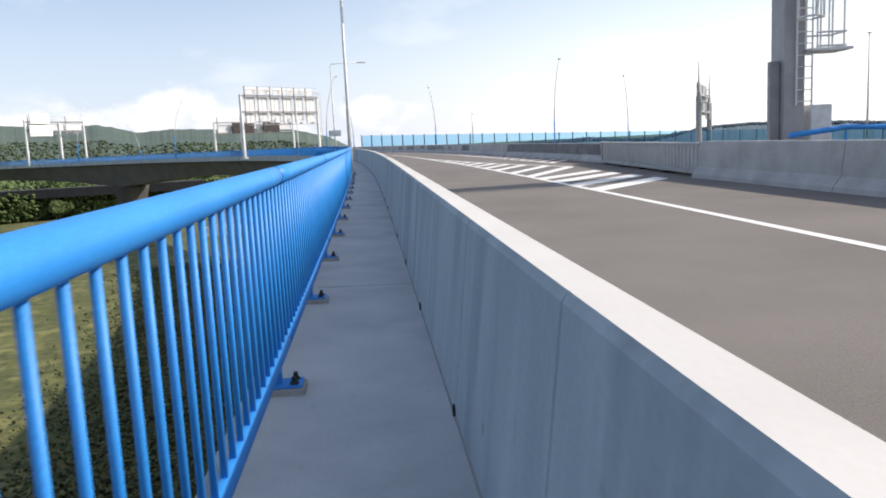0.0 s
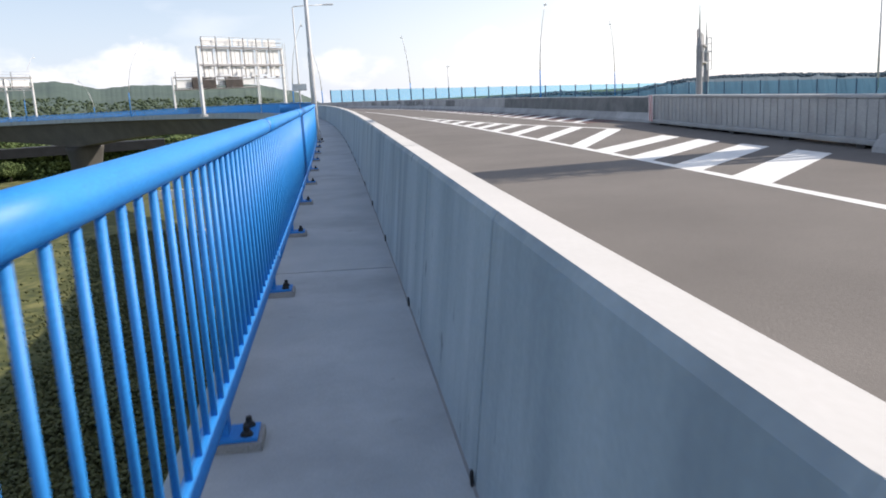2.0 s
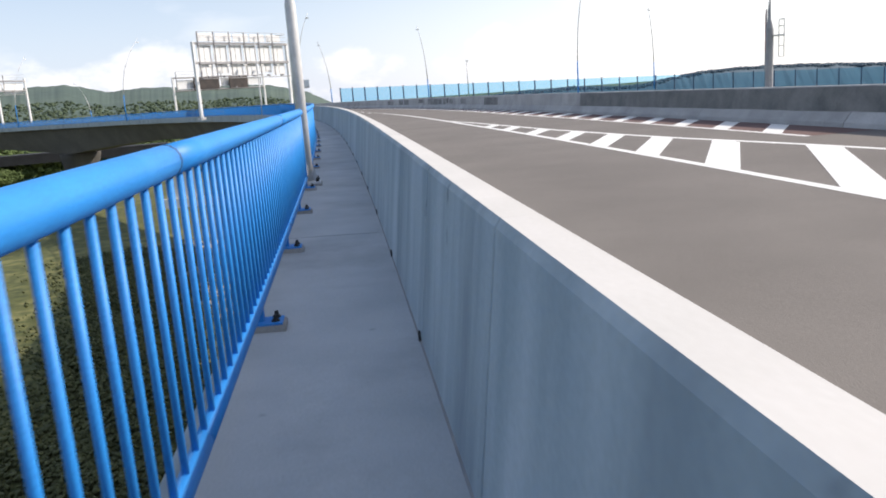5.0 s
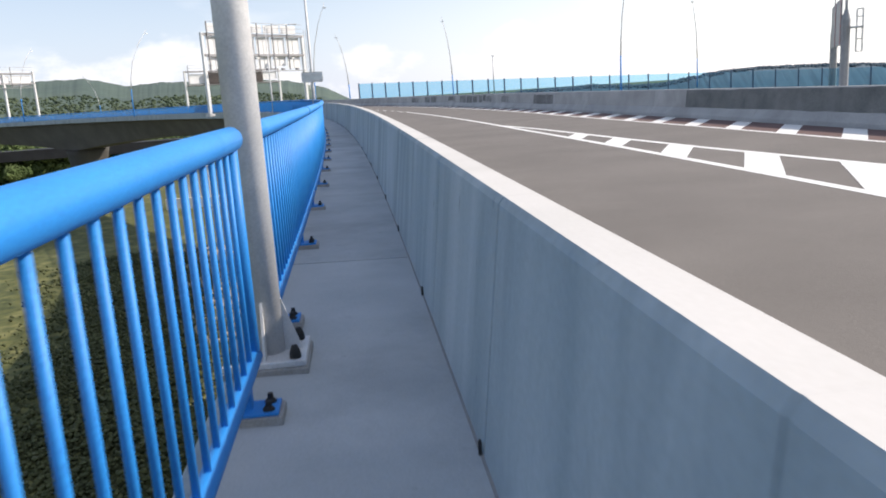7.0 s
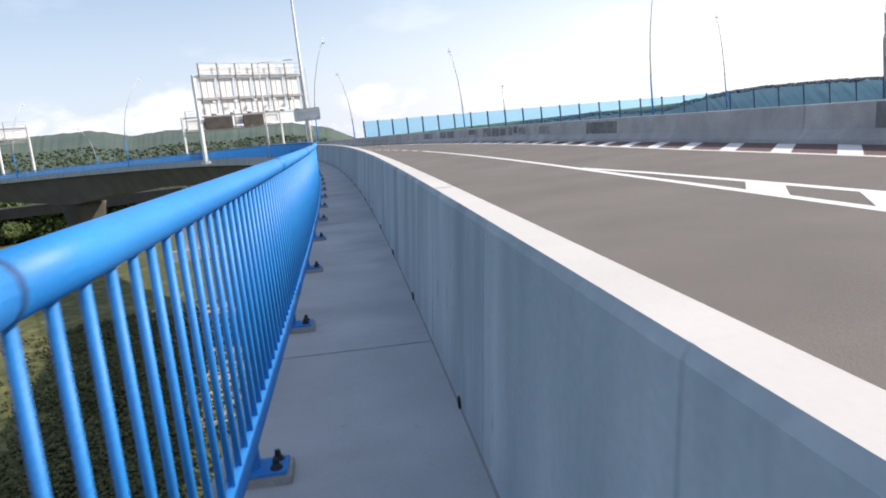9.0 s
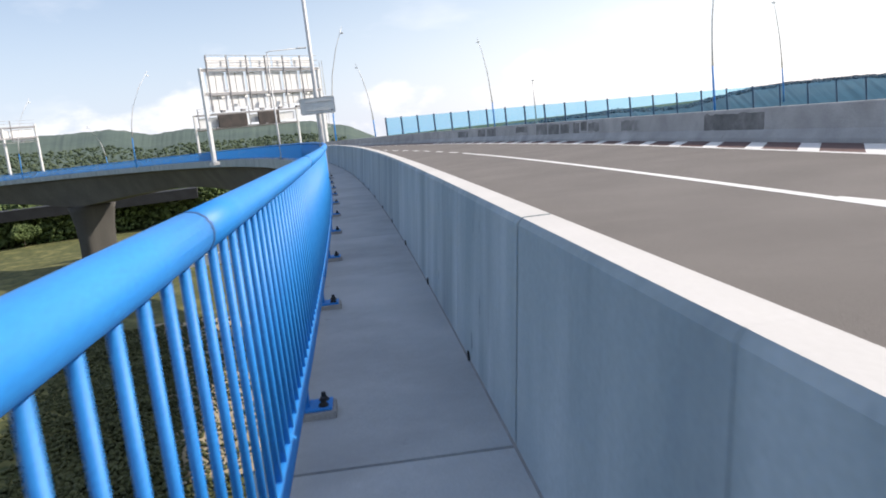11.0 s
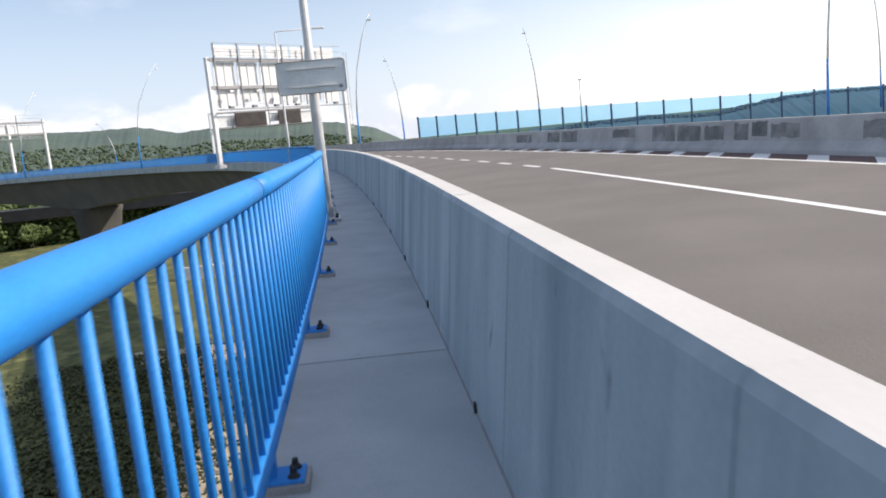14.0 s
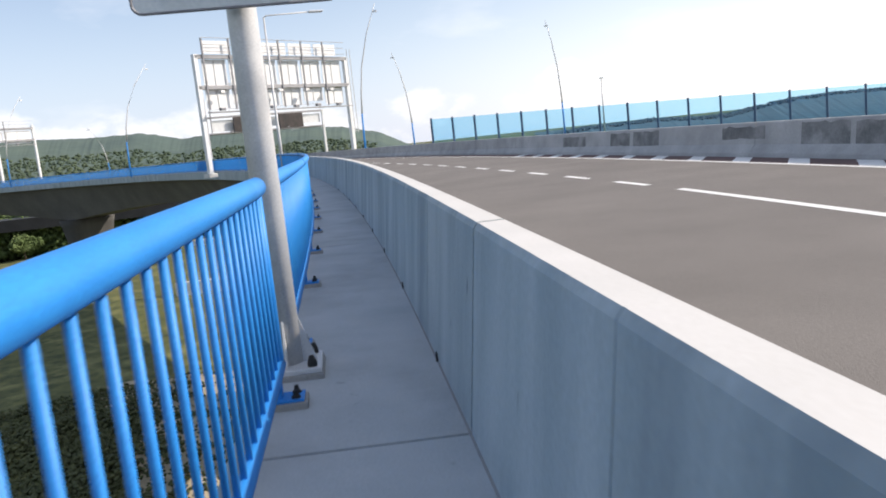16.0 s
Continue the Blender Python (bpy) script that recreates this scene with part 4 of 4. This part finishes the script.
def portal():
    m = pose(-37.0, 172.5, GROUND_Z - 0.5, 0, 0, 4)
    root = thing("concrete_portal", m, "pale concrete posts with a low wall below the bridge", "concrete structure")
    for x in (3.4, 5.2, 7.0):
        part("post", mesh("post", boxed(x - 0.5, x + 0.5, -0.4, 0.4, 0, 7.2, 0.03), PAVED), root, m)
    part("beam", mesh("beam", boxed(2.7, 7.7, -0.45, 0.45, 7.2, 7.9, 0.03), PAVED), root, m)
    part("low_wall", mesh("low_wall", boxed(-0.4, 17.0, -1.2, -0.46, 0, 2.4, 0.04), PAVED), root, m)


portal()


def polar(az, r, z):
    return (r * math.sin(radians(az)), r * math.cos(radians(az)), z)


def tree(x, y, h, r, seed, name="tree"):
    rnd = random.Random(seed)
    z0 = ground_height(x, y) - 0.2
    root = thing(name, pose(x, y, z0), "leafy green deciduous tree on the valley floor", "tree", "valley trees")
    bm = bmesh.new()
    tube(bm, [(0, 0, 0), (0.1, 0, h * 0.3), (0, 0.15, h * 0.6), (0.1, 0, h * 0.85)], [h * 0.03, h * 0.024, h * 0.015, h * 0.005], 8)
    for k in range(6):
        a = rnd.uniform(0, 6.28)
        z = h * rnd.uniform(0.28, 0.6)
        tube(bm, [(0, 0, z), (math.cos(a) * r * 0.4, math.sin(a) * r * 0.4, z + h * 0.1), (math.cos(a) * r * 0.75, math.sin(a) * r * 0.75, z + h * 0.16)], [h * 0.012, h * 0.008, h * 0.003], 5)
    part("trunk", mesh("trunk", bm, BARK, True), root, root.matrix_basis.copy())
    verts, faces = [], []
    for k in range(850):
        a, u = rnd.uniform(0, 6.28), rnd.uniform(-1, 1)
        rr = rnd.uniform(0.45, 1.0) ** 0.5 * (0.75 + 0.35 * math.sin(3 * a + seed) * math.cos(2 * u + seed))
        c = Vector((rr * r * math.cos(a) * math.sqrt(1 - u * u), rr * r * math.sin(a) * math.sqrt(1 - u * u), h * 0.6 + rr * u * h * 0.4))
        if c.z < h * 0.1:
            continue
        sz = r * rnd.uniform(0.05, 0.11)
        b0 = len(verts)
        for v in ((1, 0, 0), (-1, 0, 0), (0, 1, 0), (0, -1, 0), (0, 0, 1), (0, 0, -1)):
            verts.append(c + sz * rnd.uniform(0.6, 1.3) * (Vector(v) + 0.4 * Vector((rnd.uniform(-1, 1), rnd.uniform(-1, 1), rnd.uniform(-1, 1)))))
        for f in ((0, 2, 4), (2, 1, 4), (1, 3, 4), (3, 0, 4), (2, 0, 5), (1, 2, 5), (3, 1, 5), (0, 3, 5)):
            faces.append([b0 + i for i in f])
    me = bpy.data.meshes.new("crown")
    me.from_pydata(verts, [], faces)
    me.materials.append(LEAF)
    part("crown", me, root, root.matrix_basis.copy())
    return root


rnd = random.Random(5)
for k in range(34):
    t = k / 33
    ang = radians(-8 - 36 * t)
    dist = 275 + rnd.uniform(-10, 26) + 25 * t
    tree(dist * math.sin(ang), dist * math.cos(ang), rnd.uniform(8, 14), rnd.uniform(4, 6.5), 100 + k)
for k, (x, y) in enumerate([polar(az, 256 + 5 * (az % 3), 0)[:2] for az in range(-37, -15, 2)]):
    tree(x, y, rnd.uniform(6, 9), rnd.uniform(3.2, 4.8), 300 + k)


def woods(name, label, n, place, size, m, seed):
    rn = random.Random(seed)
    verts, faces = [], []
    for _ in range(n):
        c = Vector(place(rn))
        s = rn.uniform(*size)
        b0 = len(verts)
        for v in ((1, 0, 0), (-1, 0, 0), (0, 1, 0), (0, -1, 0), (0, 0, 1), (0, 0, -1), (0.7, 0.7, 0.5), (-0.7, 0.7, 0.5), (-0.7, -0.7, 0.5), (0.7, -0.7, 0.5)):
            verts.append(c + s * rn.uniform(0.4, 1.45) * Vector(v))
        for f in ((4, 6, 7), (4, 7, 8), (4, 8, 9), (4, 9, 6), (6, 0, 2), (6, 2, 7), (7, 2, 1), (7, 1, 8), (8, 1, 3), (8, 3, 9), (9, 3, 0), (9, 0, 6), (0, 5, 2), (2, 5, 1), (1, 5, 3), (3, 5, 0)):
            faces.append([b0 + i for i in f])
    me = bpy.data.meshes.new(name)
    me.from_pydata(verts, [], faces)
    me.materials.append(m)
    for f in me.polygons:
        f.use_smooth = True
    solo(name, me, label, "woods", "stuff")


def ridge(name, az_el, r0, r1, m, label, rough):
    """A wooded ridge: pairs of azimuth and elevation of its skyline seen from the bridge."""
    az = [a for a, _ in az_el]
    el = [e for _, e in az_el]
    bm = bmesh.new()
    n, rows = int((az[-1] - az[0]) * 16), []
    for i in range(n + 1):
        a = az[0] + (az[-1] - az[0]) * i / n
        top = 1.3 + r1 * math.tan(radians(float(np.interp(a, az, el)))) + rough * (noise.noise(Vector((a * 0.9, 0, 1))) + 0.5 * noise.noise(Vector((a * 4.1, 3, 1))) + 0.3 * noise.noise(Vector((a * 13.0, 5, 1))))
        col = []
        for k in range(9):
            t = k / 8
            r = r0 + (r1 - r0) * t
            z = GROUND_Z + (max(top, GROUND_Z + 1) - GROUND_Z) * (math.sin(t * math.pi / 2) ** 1.2) + rough * 0.6 * noise.noise(Vector((a * 2, t * 9, 4))) * (1 if 0 < k < 8 else 0)
            col.append(bm.verts.new(polar(a, r, z)))
        col.append(bm.verts.new(polar(a, r1 * 1.25, GROUND_Z)))
        rows.append(col)
    for a, b in zip(rows, rows[1:]):
        for k in range(9):
            bm.faces.new((a[k], b[k], b[k + 1], a[k + 1]))
    solo(name, mesh(name, bm, m, True), label, "hill", "structure")
    return lambda a, t: (r0 + (r1 - r0) * t, GROUND_Z + (1.3 + r1 * math.tan(radians(float(np.interp(a, az, el)))) - GROUND_Z) * (math.sin(t * math.pi / 2) ** 1.2))


left = ridge("hill_left", [(-80, 1.2), (-45, 1.9), (-30, 2.2), (-24, 2.1), (-21, 1.95), (-18, 1.95), (-15.5, 1.4), (-13.2, 1.55), (-10.5, 1.4), (-7.2, 1.35), (-5.2, 1.2), (-2.7, 0.6), (-1.4, -0.1), (-0.4, -0.6)], 420, 1150, HAZYHILL, "wooded green hill across the valley", 1.3)
right = ridge("hill_right", [(8, -0.8), (11.5, -0.5), (14, -0.45), (16, -0.4), (18, -0.55), (20.5, -0.6), (22, -0.35), (24, -0.05), (27, 0.08), (31, -0.02), (36, -0.3), (45, 0.1), (70, 0.6)], 350, 1700, FARHILL, "blue-green wooded hill in the distance, haze painted into its colour", 2.5)


def on_left(rn):
    a = rn.uniform(-48, -3)
    t = 0.4 * rn.random() ** 1.5
    r, z = left(a, t)
    return polar(a, r, z + rn.uniform(-3, 1))


woods("hill_woods", "dense green tree canopy covering the hill", 28000, on_left, (0.7, 1.6), WOOD, 3)


def on_right(rn):
    a = rn.uniform(9, 42)
    r, z = right(a, 1.0 - 0.3 * rn.random())
    return polar(a, r, z + rn.uniform(-7, 1.5))


woods("far_woods", "blue-green tree canopy on the far hill, haze painted into its colour", 12000, on_right, (1.6, 3.4), FARHILL, 4)


def mid(rn):
    a = rn.uniform(-50, -6)
    r = rn.uniform(300, 420)
    return polar(a, r, GROUND_Z + rn.uniform(1, 9) * (1 - (r - 300) / 400) + (r - 300) * 0.05)


woods("valley_woods", "dark green belt of trees in the valley", 20000, mid, (0.6, 1.5), LEAF, 6)


def belt(rn):
    a = rn.uniform(-50, -9)
    r = 258 + 50 * rn.random() ** 1.5 + 5 * noise.noise(Vector((a * 0.5, 0, 7)))
    return polar(a, r, GROUND_Z + rn.uniform(0.5, 8.5 + 2.5 * noise.noise(Vector((a * 0.6, r * 0.05, 2)))))


woods("tree_belt", "dense dark green belt of bushes and trees", 30000, belt, (0.28, 0.8), LEAF, 8)


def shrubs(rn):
    """Low dark growth that deepens the bridge's shade in the strip of valley floor beside it."""
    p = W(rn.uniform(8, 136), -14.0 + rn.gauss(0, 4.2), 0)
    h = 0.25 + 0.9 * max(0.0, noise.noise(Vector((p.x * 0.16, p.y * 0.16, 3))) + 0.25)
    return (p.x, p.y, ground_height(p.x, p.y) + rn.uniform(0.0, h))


woods("shade_growth", "dark green shrubs put in to deepen the bridge's shade on the valley floor", 30000, shrubs, (0.07, 0.2), SHADE_GROWTH, 12)
